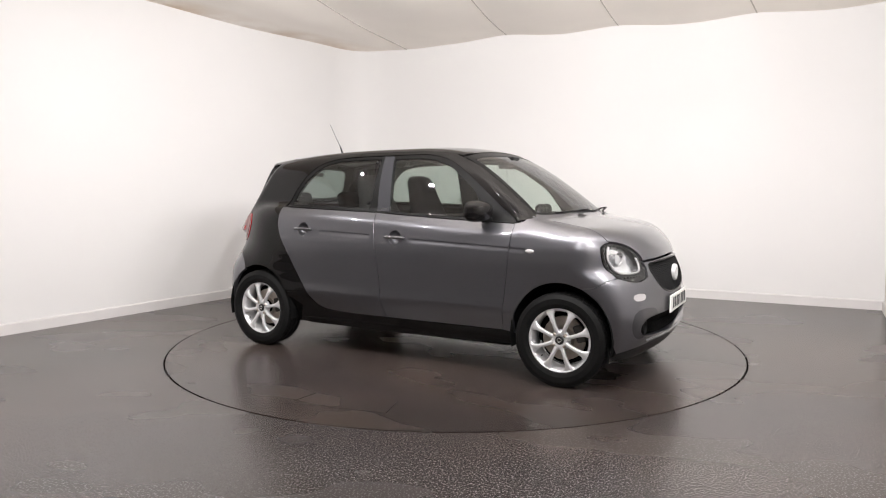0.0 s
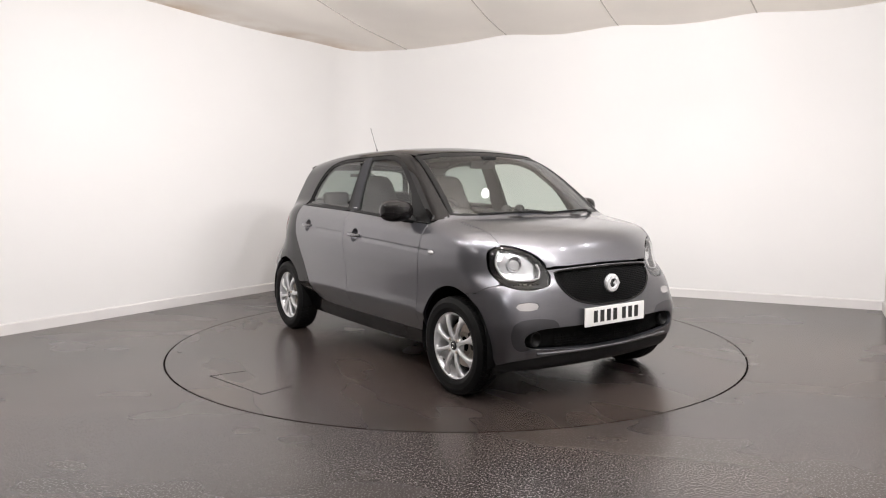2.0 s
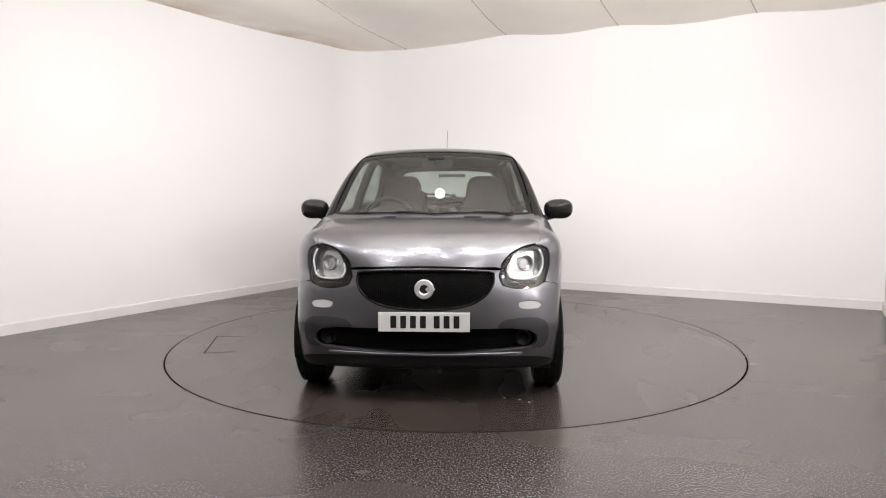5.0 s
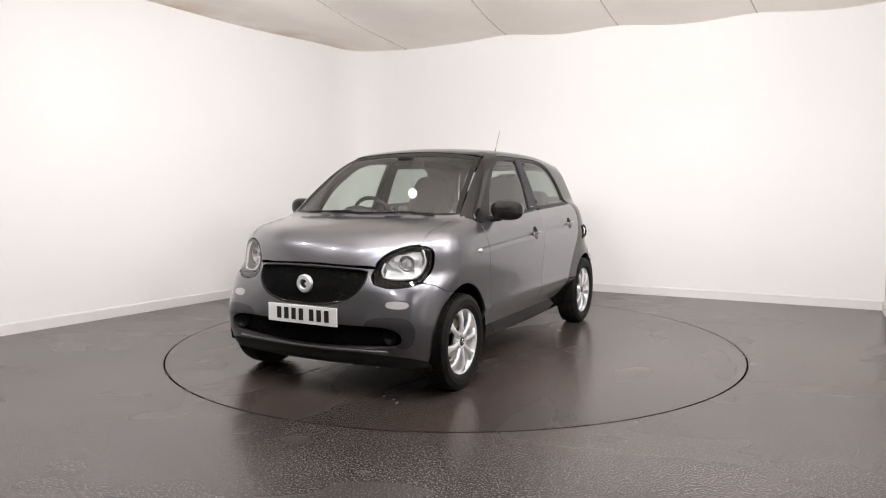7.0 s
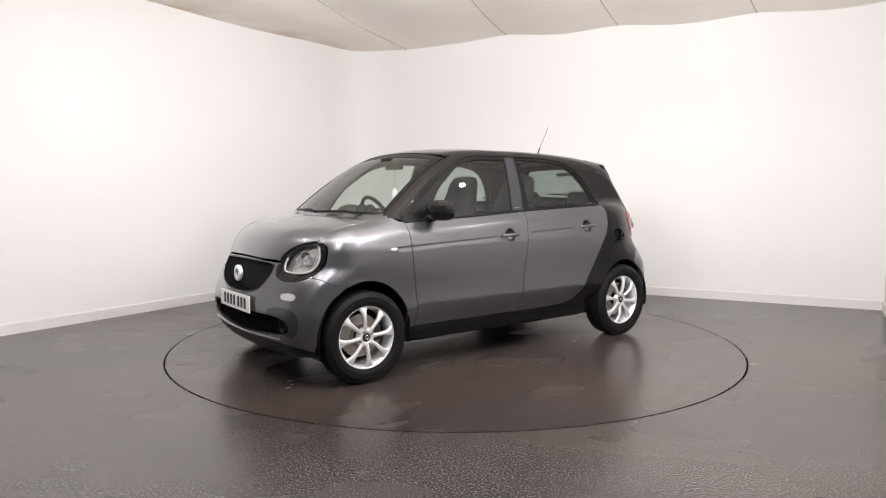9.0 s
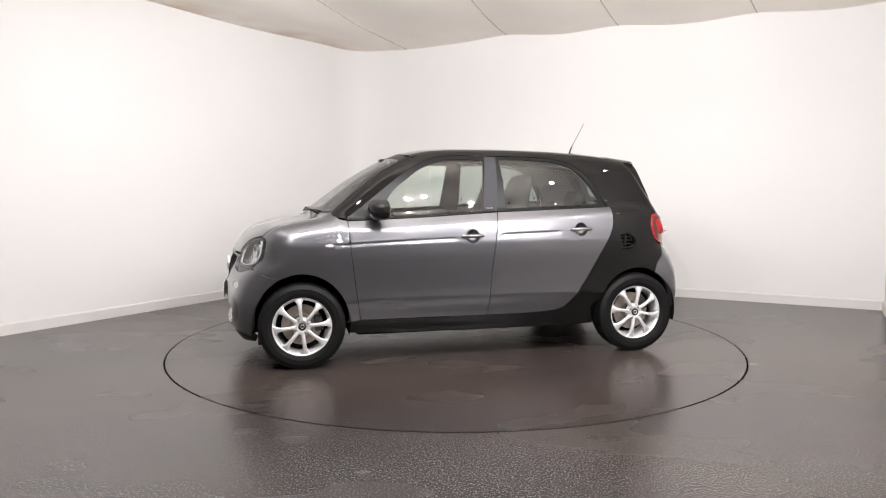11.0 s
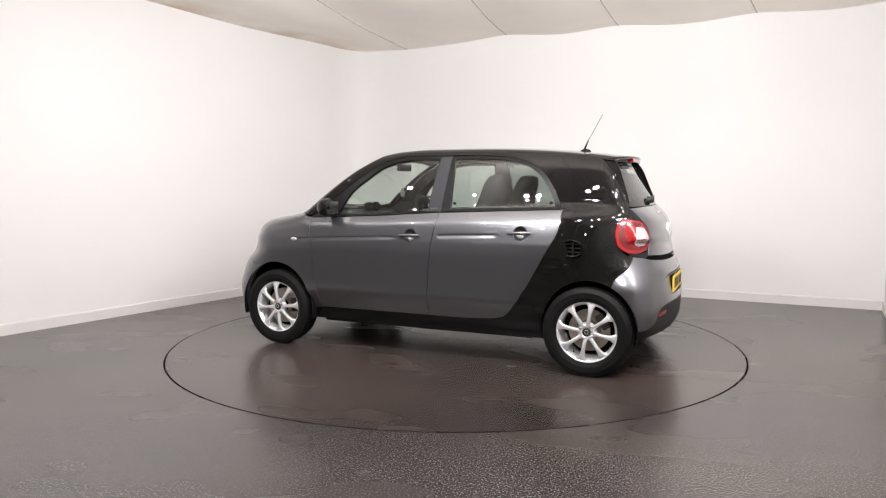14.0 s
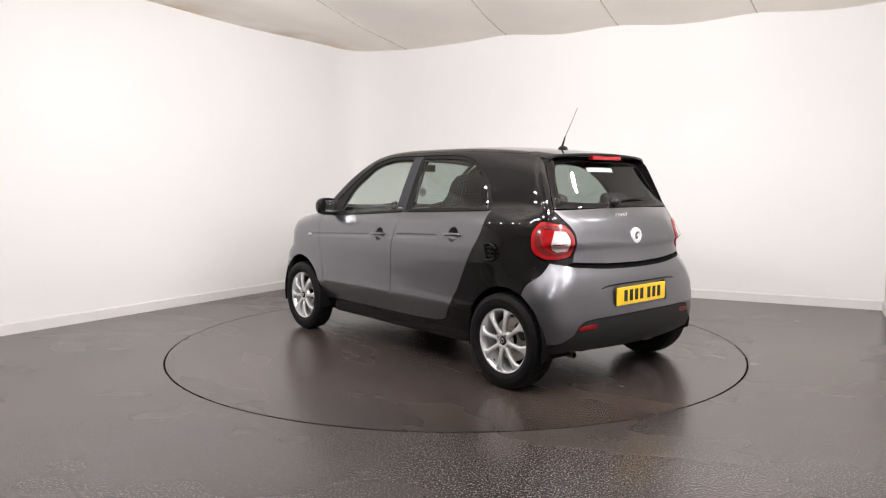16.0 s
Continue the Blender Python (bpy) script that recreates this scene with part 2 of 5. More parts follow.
def wall(name, a, b, label, thick=0.12, top=3.3, material=M_WALL):
    """An upright wall whose inner face runs from a to b (room to the right of a -> b)."""
    d = (b - a).normalized()
    n = Vector((-d.y, d.x))               # outwards
    bm = bmesh.new()
    lo = [bm.verts.new((*p, -0.05)) for p in (a, b, b + n * thick, a + n * thick)]
    hi = [bm.verts.new((v.co.x, v.co.y, top)) for v in lo]
    bm.faces.new(lo)
    bm.faces.new(hi)
    for i in range(4):
        bm.faces.new((lo[i], lo[(i + 1) % 4], hi[(i + 1) % 4], hi[i]))
    return tagged(part(name, bm, material), label, "wall", kind="structure")


def skirting(a, b):
    d = (b - a).normalized()
    n = Vector((d.y, -d.x))               # into the room
    bm = bmesh.new()
    prof = [(0.0, 0.0), (0.018, 0.0), (0.018, 0.088), (0.012, 0.098), (0.0, 0.1)]
    ends = [[bm.verts.new((*(p + n * (o - 0.001)), z)) for o, z in prof] for p in (a, b)]
    for i in range(len(prof)):
        j = (i + 1) % len(prof)
        bm.faces.new((ends[0][i], ends[0][j], ends[1][j], ends[1][i]))
    bm.faces.new(ends[0])
    bm.faces.new(ends[1])
    ob = tagged(part("baseboard", bm, M_BASE), "white painted skirting board along the wall foot", "baseboard", kind="structure")
    return ob


wall("wall_left", CORNER_LEFT, CORNER_BACK + Vector((-0.0, 0.0)), "plain white painted studio wall with a skirting board")
wall("wall_back", CORNER_BACK, CORNER_RIGHT, "plain white painted studio wall behind the turntable")
wall("wall_right", CORNER_RIGHT, CORNER_NEAR, "plain white painted studio wall beside the turntable")
# added out of view; its grey tones down the reflections in the car
wall("wall_near", CORNER_NEAR, CORNER_LEFT, "plain unseen wall added to close the studio, grey to dim reflections", material=M_NEAR)


def build_cove(d=0.55, n=18):
    """The rounded corner where the left wall runs into the back wall."""
    a, c = CORNER_BACK + SIDE * d, CORNER_BACK + (CORNER_RIGHT - CORNER_BACK).normalized() * d
    bm = bmesh.new()
    cols = []
    for i in range(n + 1):
        t = i / n
        p = a * (1 - t) ** 2 + CORNER_BACK * 2 * t * (1 - t) + c * t * t
        cols.append((bm.verts.new((p.x, p.y, 0.0)), bm.verts.new((p.x, p.y, 3.25))))
    back = (bm.verts.new((*CORNER_BACK, 0.0)), bm.verts.new((*CORNER_BACK, 3.25)))
    for p, q in zip(cols, cols[1:]):
        bm.faces.new((p[0], q[0], q[1], p[1]))
    bm.faces.new([p[0] for p in cols] + [back[0]])
    bm.faces.new([p[1] for p in cols] + [back[1]])
    ob = part("wall_corner", bm, M_WALL)
    for p in ob.data.polygons:
        p.use_smooth = len(p.vertices) == 4
    for e in ob.data.edges:
        e.use_edge_sharp = abs(ob.data.vertices[e.vertices[0]].co.z - ob.data.vertices[e.vertices[1]].co.z) < 0.01
    tagged(ob, "rounded white corner between two studio walls", "wall", kind="structure")


build_cove()
skirting(CORNER_LEFT, CORNER_BACK)
skirting(CORNER_BACK, CORNER_RIGHT)
skirting(CORNER_RIGHT, CORNER_NEAR)


def room_point(u, v):
    """u along the back wall from its left end (0..1), v metres from the back wall."""
    return (CORNER_BACK + SIDE * v).lerp(CORNER_RIGHT + SIDE_R * v, u)


BACK_LEN = (CORNER_RIGHT - CORNER_BACK).length
SEAMS = [(0.118, 0.0375), (0.345, 0.0393), (0.565, 0.020), (0.797, -0.004)]     # where each leaves the back wall, and its slant


def ceiling_z(u, v):
    """Cloth that sags a little between its seams and lifts at them."""
    z = CEIL_Z
    edges = [-0.125] + [s + k * v for s, k in SEAMS] + [1.025]
    for a, b in zip(edges, edges[1:]):
        if a <= u <= b:
            k = (u - a) / (b - a)
            z -= 0.045 * math.sin(math.pi * k) ** 1.5 * (1 if a >= 0 else 0.8)
    z += 0.03 * math.sin(3.1 * u + 0.8) - 0.05 * math.exp(-((u - 0.13) / 0.06) ** 2)
    z += 0.012 * math.sin(7 * u + 2.3 * v)
    return z


def build_ceiling():
    nu, nv = 96, 60
    verts, faces = [], []
    for j in range(nv + 1):
        for i in range(nu + 1):
            u, v = i / nu, (j / nv) * ROOM_LEN
            p = room_point(u, v)
            verts.append((p.x, p.y, ceiling_z(u, v)))
    for j in range(nv):
        for i in range(nu):
            a = j * (nu + 1) + i
            faces.append((a, a + 1, a + nu + 2, a + nu + 1))
    me = bpy.data.meshes.new("ceiling")
    me.from_pydata(verts, [], faces)
    ob = finish(new("ceiling", me), M_CEIL, smooth=True)
    tagged(ob, "cream cloth studio ceiling sagging between its seams", "ceiling", kind="structure")
    roof = box_bm(-12, 12, -12, 12, 3.3, 3.4)
    tagged(part("ceiling_slab", roof, M_CEIL), "plain slab above the cloth ceiling", "ceiling", kind="structure")
    for start, slant in SEAMS:
        pts = []
        for k in range(40):
            v = 0.005 + k * 0.16
            s = start + slant * v
            p = room_point(s, v)
            pts.append((p.x, p.y, ceiling_z(s, v) - 0.001))
        tagged(part("ceiling_seam", tube_bm(pts, 0.007, 6), M_SEAM, smooth=True), "stitched seam of the cloth ceiling", "ceiling seam", kind="structure")


build_ceiling()


def build_floor():
    n = 160
    bm = bmesh.new()
    ring = [bm.verts.new((R_TABLE * math.cos(2 * math.pi * i / n), TABLE_Y + R_TABLE * math.sin(2 * math.pi * i / n), 0)) for i in range(n)]
    lip = [bm.verts.new(((R_TABLE - 0.002) * math.cos(2 * math.pi * i / n), TABLE_Y + (R_TABLE - 0.002) * math.sin(2 * math.pi * i / n), -0.003)) for i in range(n)]
    deep = [bm.verts.new((v.co.x, v.co.y, -0.06)) for v in lip]
    far = [bm.verts.new((14 * math.cos(2 * math.pi * i / n), 14 * math.sin(2 * math.pi * i / n), 0)) for i in range(n)]
    for i in range(n):
        j = (i + 1) % n
        bm.faces.new((ring[i], far[i], far[j], ring[j]))
        bm.faces.new((ring[i], ring[j], lip[j], lip[i]))
        bm.faces.new((lip[i], lip[j], deep[j], deep[i]))
    tagged(part("floor", bm, M_FLOOR), "dark grey speckled vinyl studio floor with scuffs and brown stains", "floor", kind="structure")
    bm = bmesh.new()
    bmesh.ops.create_circle(bm, cap_ends=True, segments=n, radius=R_TABLE + 0.05, matrix=Matrix.Translation((0, TABLE_Y, -0.05)))
    tagged(part("turntable_pit", bm, M_GAP), "dark pit under the turntable", "pit", kind="structure")


build_floor()


def build_turntable():
    tt = thing("turntable", "round dark vinyl turntable set flush in the floor", "turntable")
    r = R_TABLE - 0.014
    bm = bmesh.new()
    bmesh.ops.create_circle(bm, cap_ends=True, segments=160, radius=r)
    top = bm.faces[:]
    ret = bmesh.ops.extrude_face_region(bm, geom=top)
    bmesh.ops.translate(bm, vec=(0, 0, -0.04), verts=[g for g in ret["geom"] if isinstance(g, bmesh.types.BMVert)])
    part("table_top", bm, M_TABLE, tt)
    # the edges of an access cover let into the table
    for a, b in HATCH:
        a, b = Vector((*a, 0)), Vector((*b, 0))
        d = (b - a).normalized()
        bm = box_bm(0, (b - a).length, -0.004, 0.004, -0.004, 0.0012, 0.0008, 1)
        bmesh.ops.transform(bm, matrix=Matrix.Translation(a) @ Matrix.Rotation(math.atan2(d.y, d.x), 4, "Z"), verts=bm.verts)
        part("cover_seam", bm, M_GAP, tt, "worn dark seam of the access cover")
    rng = random.Random(4)
    for x, y in ((1.65, 0.45), (1.70, 0.50), (1.63, 0.36), (1.66, -0.66), (1.63, -0.56), (1.58, -0.34), (-1.74, 0.12)):
        bm = bmesh.new()
        n = 7
        rim = [(x + r * math.cos(2 * math.pi * k / n), y + 0.5 * r * math.sin(2 * math.pi * k / n)) for k, r in enumerate(rng.uniform(0.008, 0.024) for _ in range(n))]
        low = [bm.verts.new((*p, 0.0)) for p in rim]
        high = [bm.verts.new((*p, 0.0018)) for p in rim]
        bm.faces.new(high)
        for k in range(n):
            bm.faces.new((low[k], low[(k + 1) % n], high[(k + 1) % n], high[k]))
        part("seal_flake", bm, M_FLAKE, tt, "pale flake of worn floor seal")
    return tt


# ceiling spots: where each hangs, the point that it is aimed at and its power; ten wash the walls, an arc of nine faces the turntable
SPOTS = [((-1.2, -3.7, 2.28), (-4.2, -0.5, 2.6), 0.7), ((-1.1, -2.9, 2.28), (-3.5, 0.7, 2.6), 0.75), ((-0.9, -2.3, 2.28), (-2.7, 1.9, 2.6), 0.95),
         ((-0.3, -2.2, 2.28), (-1.6, 3.6, 2.6), 1.45), ((0.4, -2.2, 2.28), (-0.4, 3.7, 2.6), 1.25), ((1.1, -2.2, 2.28), (1.0, 3.0, 2.6), 1.05),
         ((1.7, -2.4, 2.28), (2.3, 2.4, 2.6), 0.95), ((1.9, -3.0, 2.28), (3.5, 1.4, 2.6), 0.9), ((0.8, -3.3, 2.28), (3.6, -0.1, 2.6), 0.8), ((0.3, -4.2, 2.28), (2.8, -1.7, 2.6), 0.6)]
SPOTS = [(at, aim, WALL_WATTS * k) for at, aim, k in SPOTS]
SPOTS += [((2.75 * math.cos(radians(a)), -0.1 + 2.75 * math.sin(radians(a)), 2.76), (0.5 * math.cos(radians(a)), 0.4 * math.sin(radians(a)), 0.3), CAR_WATTS) for a in range(198, 343, 18)]


def build_lamps():
    first = None
    for at, aim, watts in SPOTS:
        m = look(at, aim)
        if first is None:
            first = thing("ceiling_spot", "white tilted studio spotlight hung under the ceiling", "spotlight", m, "studio spotlights")
            can = lathe_bm([(0.0, 0.09), (0.055, 0.09), (0.066, 0.08), (0.068, 0.0), (0.066, -0.004), (0.064, 0.004), (0.062, 0.012), (0.0, 0.012)], 24)
            bmesh.ops.transform(can, matrix=Matrix.Rotation(math.pi / 2, 4, "X"), verts=can.verts)
            part("housing", can, M_BASE, first, smooth=False)
            part("stem", tube_bm([(0, 0.03, 0.07), (0, 0.87, 0.06)], 0.009, 8), M_BASE, first)
            spot = first
        else:
            spot = copy_thing(first, m)
        data = bpy.data.lights.new("spot_lamp", "AREA")
        data.shape, data.size, data.energy, data.color, data.spread = "SQUARE", LAMP_SIZE, watts, (1.0, 0.972, 0.977), radians(176)
        lamp = new("spot_lamp", data)
        lamp.matrix_world = m @ Matrix.Translation((0, 0, -0.012))


build_lamps()
import functools

from mathutils.geometry import delaunay_2d_cdt

HATCH = [((-0.015, -2.0), (0.59, -1.875)), ((0.59, -1.875), (0.53, -1.658)), ((-0.015, -2.0), (0.0, -1.76)), ((1.272, -0.398), (1.549, -0.414))]
TURNTABLE = build_turntable()


# ---- the car's skin: one smooth closed form, from which every panel is cut ----
def curve(table):
    """A smooth function through (place, value) knots: monotone cubic."""
    xs = np.array([t[0] for t in table], float)
    ys = np.array([t[1] for t in table], float)
    h = np.diff(xs)
    s = np.diff(ys) / h
    d = np.zeros(len(xs))
    d[0], d[-1] = s[0], s[-1]
    for i in range(1, len(xs) - 1):
        if s[i - 1] * s[i] > 0:
            w1, w2 = 2 * h[i] + h[i - 1], h[i] + 2 * h[i - 1]
            d[i] = (w1 + w2) / (w1 / s[i - 1] + w2 / s[i])

    def f(x):
        x = np.asarray(x, float)
        xc = np.clip(x, xs[0], xs[-1])
        i = np.clip(np.searchsorted(xs, xc, side="right") - 1, 0, len(xs) - 2)
        t = (xc - xs[i]) / h[i]
        v = ((1 + 2 * t) * (1 - t) ** 2 * ys[i] + t * (1 - t) ** 2 * h[i] * d[i] + t * t * (3 - 2 * t) * ys[i + 1] + t * t * (t - 1) * h[i] * d[i + 1])
        return v + np.where(x < xs[0], (x - xs[0]) * d[0], 0) + np.where(x > xs[-1], (x - xs[-1]) * d[-1], 0)
    grid = np.linspace(-3, 3, 12001)
    values = f(grid)
    return lambda x: np.interp(x, grid, values)


SIDE_W = curve([(0.15, 0.715), (0.25, 0.730), (0.31, 0.750), (0.452, 0.8215), (0.464, 0.8245), (0.478, 0.8240), (0.53, 0.8222), (0.60, 0.8235), (0.70, 0.8290), (0.80, 0.8345), (0.85, 0.8335), (0.90, 0.824), (1.0, 0.798), (1.1, 0.755)])
PLAN = curve([(-1.8, -0.05), (-1.5, -0.018), (-1.2, 0.0), (1.0, 0.0), (1.35, -0.008), (1.6, -0.045), (1.8, -0.11)])
NOSE_X = curve([(0.15, 1.70), (0.25, 1.755), (0.35, 1.785), (0.5, 1.79), (0.62, 1.785), (0.72, 1.772), (0.79, 1.752), (0.85, 1.735), (0.92, 1.71), (1.0, 1.67), (1.1, 1.6)])
NOSE_A = curve([(0.2, 0.16), (0.45, 0.17), (0.58, 0.25), (0.66, 0.33), (0.76, 0.47), (0.9, 0.44), (1.0, 0.42)])
HOOD_Z = curve([(0.6, 1.13), (1.0, 1.095), (1.2, 1.063), (1.4, 1.026), (1.55, 0.984), (1.65, 0.932), (1.72, 0.862), (1.78, 0.77)])
BELT_Z = curve([(-1.8, 1.13), (-1.05, 1.125), (-0.16, 1.085), (0.9, 1.03), (1.1, 1.04), (1.3, 1.2)])
TAIL_X = curve([(0.15, -1.64), (0.22, -1.68), (0.32, -1.735), (0.45, -1.748), (0.58, -1.735), (0.70, -1.708), (0.765, -1.678), (0.83, -1.662), (0.96, -1.648), (1.08, -1.60), (1.15, -1.52)])
ROOF_Z = curve([(-1.45, 1.462), (-1.155, 1.502), (-0.885, 1.530), (-0.567, 1.549), (-0.2, 1.556), (0.05, 1.557), (0.26, 1.548), (0.40, 1.528), (0.6, 1.470), (0.8, 1.385)])
SCREEN_X = curve([(0.95, 1.345), (1.076, 1.19), (1.217, 1.005), (1.365, 0.793), (1.457, 0.640), (1.53, 0.490), (1.6, 0.31)])
HATCH_X = curve([(1.0, -1.60), (1.15, -1.518), (1.297, -1.430), (1.42, -1.362), (1.50, -1.318), (1.6, -1.26)])
GREEN_W = curve([(0.95, 0.772), (1.05, 0.745), (1.15, 0.716), (1.3, 0.665), (1.45, 0.602), (1.6, 0.53)])

CREASE_Z = curve([(-1.0, 0.944), (-0.585, 0.933), (-0.40, 0.927), (-0.185, 0.919), (0.18, 0.900), (0.55, 0.886), (0.91, 0.871), (1.2, 0.860)])     # stamped ledge in the doors


def smax(a, b, k):
    h = np.maximum(k - np.abs(a - b), 0) / k
    return np.maximum(a, b) + h * h * k * 0.25


def taper(x):
    """How far the cabin draws in towards the tail."""
    return np.clip((-0.35 - x) / 1.0, 0, 1.2) ** 1.6 * 0.075


def skin(x, y, z):
    """Below zero inside the car."""
    ay = np.sqrt(y * y + 1e-6)
    ends = np.clip((np.abs(x) - 0.95) / 0.3, 0, 1)
    side = SIDE_W(z)
    side = side + ends * ends * (3 - 2 * ends) * np.where(z < 0.464, 0.8245 - side, 0) * 0.8
    under = CREASE_Z(x) - z
    groove = np.clip((under + 0.002) / 0.010, 0, 1) * np.clip((0.036 - under) / 0.026, 0, 1)
    run = np.clip(np.minimum((x - 0.145) / 0.05, (1.03 - x) / 0.02), 0, 1) + np.clip(np.minimum((x + 0.64) / 0.05, (-0.17 - x) / 0.02), 0, 1)
    side = side - 0.0042 * groove * groove * (3 - 2 * groove) * run
    hip = np.clip((z - 0.56) / 0.3, 0, 1)
    side = side - 0.15 * np.clip((-1.05 - x) / 0.5, 0, 1.3) ** 2 * hip * hip * (3 - 2 * hip)
    low = ay - side - PLAN(x)
    top = np.where(x > 0.95, z - (HOOD_Z(x) - 0.085 * y * y), z - BELT_Z(x))
    low = smax(low, top, 0.10)
    low = smax(low, x - (NOSE_X(z) - NOSE_A(z) * y * y), 0.13)
    low = smax(low, (TAIL_X(z) + 0.20 * y * y) - x, 0.13)
    low = smax(low, 0.17 - z, 0.08)
    up = ay - GREEN_W(z) + taper(x)
    up = smax(up, z - (ROOF_Z(x) - 0.11 * y * y), 0.10)
    up = smax(up, x - (SCREEN_X(z) - 0.37 * y * y), 0.07)
    up = smax(up, (HATCH_X(z) + 0.16 * y * y) - x, 0.06)
    up = smax(up, 0.9 - z, 0.02)
    return -smax(-low, -up, 0.035)


def skin_normal(p):
    e = 2e-3
    g = np.stack([skin(p[:, 0] + e, p[:, 1], p[:, 2]) - skin(p[:, 0] - e, p[:, 1], p[:, 2]),
                  skin(p[:, 0], p[:, 1] + e, p[:, 2]) - skin(p[:, 0], p[:, 1] - e, p[:, 2]),
                  skin(p[:, 0], p[:, 1], p[:, 2] + e) - skin(p[:, 0], p[:, 1], p[:, 2] - e)], 1)
    return g / np.maximum(np.linalg.norm(g, axis=1, keepdims=True), 1e-9)


def rays(kind, uv):
    """Start (inside) and end (outside) of the ray for flat coordinates (u, v)."""
    u, v = uv[:, 0], uv[:, 1]
    o = np.zeros_like(u)
    if kind == "side":                    # u = x, v = z
        return np.stack([u, o, v], 1), np.stack([u, o + 1.3, v], 1)
    if kind == "top":                     # u = x, v = y
        return np.stack([u, v, o + 0.45], 1), np.stack([u, v, o + 2.0], 1)
    if kind == "front":                   # u = y, v = z
        return np.stack([o - 0.3, u, v], 1), np.stack([o + 2.6, u, v], 1)
    if kind == "rear":
        return np.stack([o + 0.3, u, v], 1), np.stack([o - 2.6, u, v], 1)
    if kind == "pan_front":               # u = bearing from an upright axis, v = z
        a = u / 0.85
        return np.stack([o + 0.9, o, v], 1), np.stack([0.9 + 2 * np.cos(a), 2 * np.sin(a), v], 1)
    a = u / 0.85                          # pan_rear
    return np.stack([o - 0.9, o, v], 1), np.stack([-0.9 - 2 * np.cos(a), 2 * np.sin(a), v], 1)


def land(kind, uv):
    """Flat coordinates -> points of the skin."""
    uv = np.asarray(uv, float)
    a, b = rays(kind, uv)
    lo, hi = np.zeros(len(uv)), np.ones(len(uv))
    for _ in range(22):
        mid = (lo + hi) / 2
        p = a + (b - a) * mid[:, None]
        inside = skin(p[:, 0], p[:, 1], p[:, 2]) < 0
        lo, hi = np.where(inside, mid, lo), np.where(inside, hi, mid)
    return a + (b - a) * ((lo + hi) / 2)[:, None]


def flat(kind, p):
    """A point (x, y, z) -> flat coordinates of that kind."""
    x, y, z = p
    if kind == "side":
        return (x, z)
    if kind == "top":
        return (x, y)
    if kind in ("front", "rear"):
        return (y, z)
    if kind == "pan_front":
        return (math.atan2(y, x - 0.9) * 0.85, z)
    return (math.atan2(y, -0.9 - x) * 0.85, z)


@functools.lru_cache(maxsize=None)
def at_front(y, z):
    return tuple(land("front", [(y, z)])[0])


@functools.lru_cache(maxsize=None)
def at_rear(y, z):
    return tuple(land("rear", [(y, z)])[0])


@functools.lru_cache(maxsize=None)
def at_side(x, z):
    return tuple(land("side", [(x, z)])[0])


@functools.lru_cache(maxsize=None)
def at_top(x, y):
    return tuple(land("top", [(x, y)])[0])


def spline(pts, step):
    """Catmull-Rom through the points, without the last one."""
    pts = [np.array(p, float) for p in pts]
    out = []
    for i in range(len(pts) - 1):
        p0, p1, p2, p3 = pts[max(i - 1, 0)], pts[i], pts[i + 1], pts[min(i + 2, len(pts) - 1)]
        n = max(1, int(np.linalg.norm(p2 - p1) / step))
        for k in range(n):
            t = k / n
            out.append(0.5 * (2 * p1 + (p2 - p0) * t + (2 * p0 - 5 * p1 + 4 * p2 - p3) * t * t + (3 * p1 - p0 - 3 * p2 + p3) * t ** 3))
    return out


def loop(segments, step=0.018):
    """Splines that meet in corners -> one closed outline, counter-clockwise."""
    pts = []
    for i, s in enumerate(segments):
        nxt = segments[(i + 1) % len(segments)][0]
        s = list(s)
        if np.linalg.norm(np.array(s[-1]) - np.array(nxt)) > 1e-6:
            s.append(nxt)
        if len(s) > 1:
            pts += spline(s, step)
    pts = np.array(pts)
    x, y = pts[:, 0], pts[:, 1]
    if np.sum(x * np.roll(y, -1) - np.roll(x, -1) * y) < 0:
        pts = pts[::-1]
    return pts


def inside(poly, q):
    x, y = q[:, 0], q[:, 1]
    res = np.zeros(len(q), bool)
    j = len(poly) - 1
    for i in range(len(poly)):
        xi, yi, xj, yj = *poly[i], *poly[j]
        if yi != yj:
            res ^= ((yi > y) != (yj > y)) & (x < (xj - xi) * (y - yi) / (yj - yi) + xi)
        j = i
    return res


def shrink(poly, d):
    t = np.roll(poly, -1, 0) - np.roll(poly, 1, 0)
    t /= np.maximum(np.linalg.norm(t, axis=1, keepdims=True), 1e-9)
    return poly + d * np.stack([-t[:, 1], t[:, 0]], 1)


def edge_gap(poly, q):
    d = np.full(len(q), 9.0)
    for i in range(len(poly)):
        a, b = poly[i], poly[(i + 1) % len(poly)]
        ab = b - a
        t = np.clip(((q - a) @ ab) / max(ab @ ab, 1e-12), 0, 1)
        d = np.minimum(d, np.linalg.norm(q - a - t[:, None] * ab, axis=1))
    return d




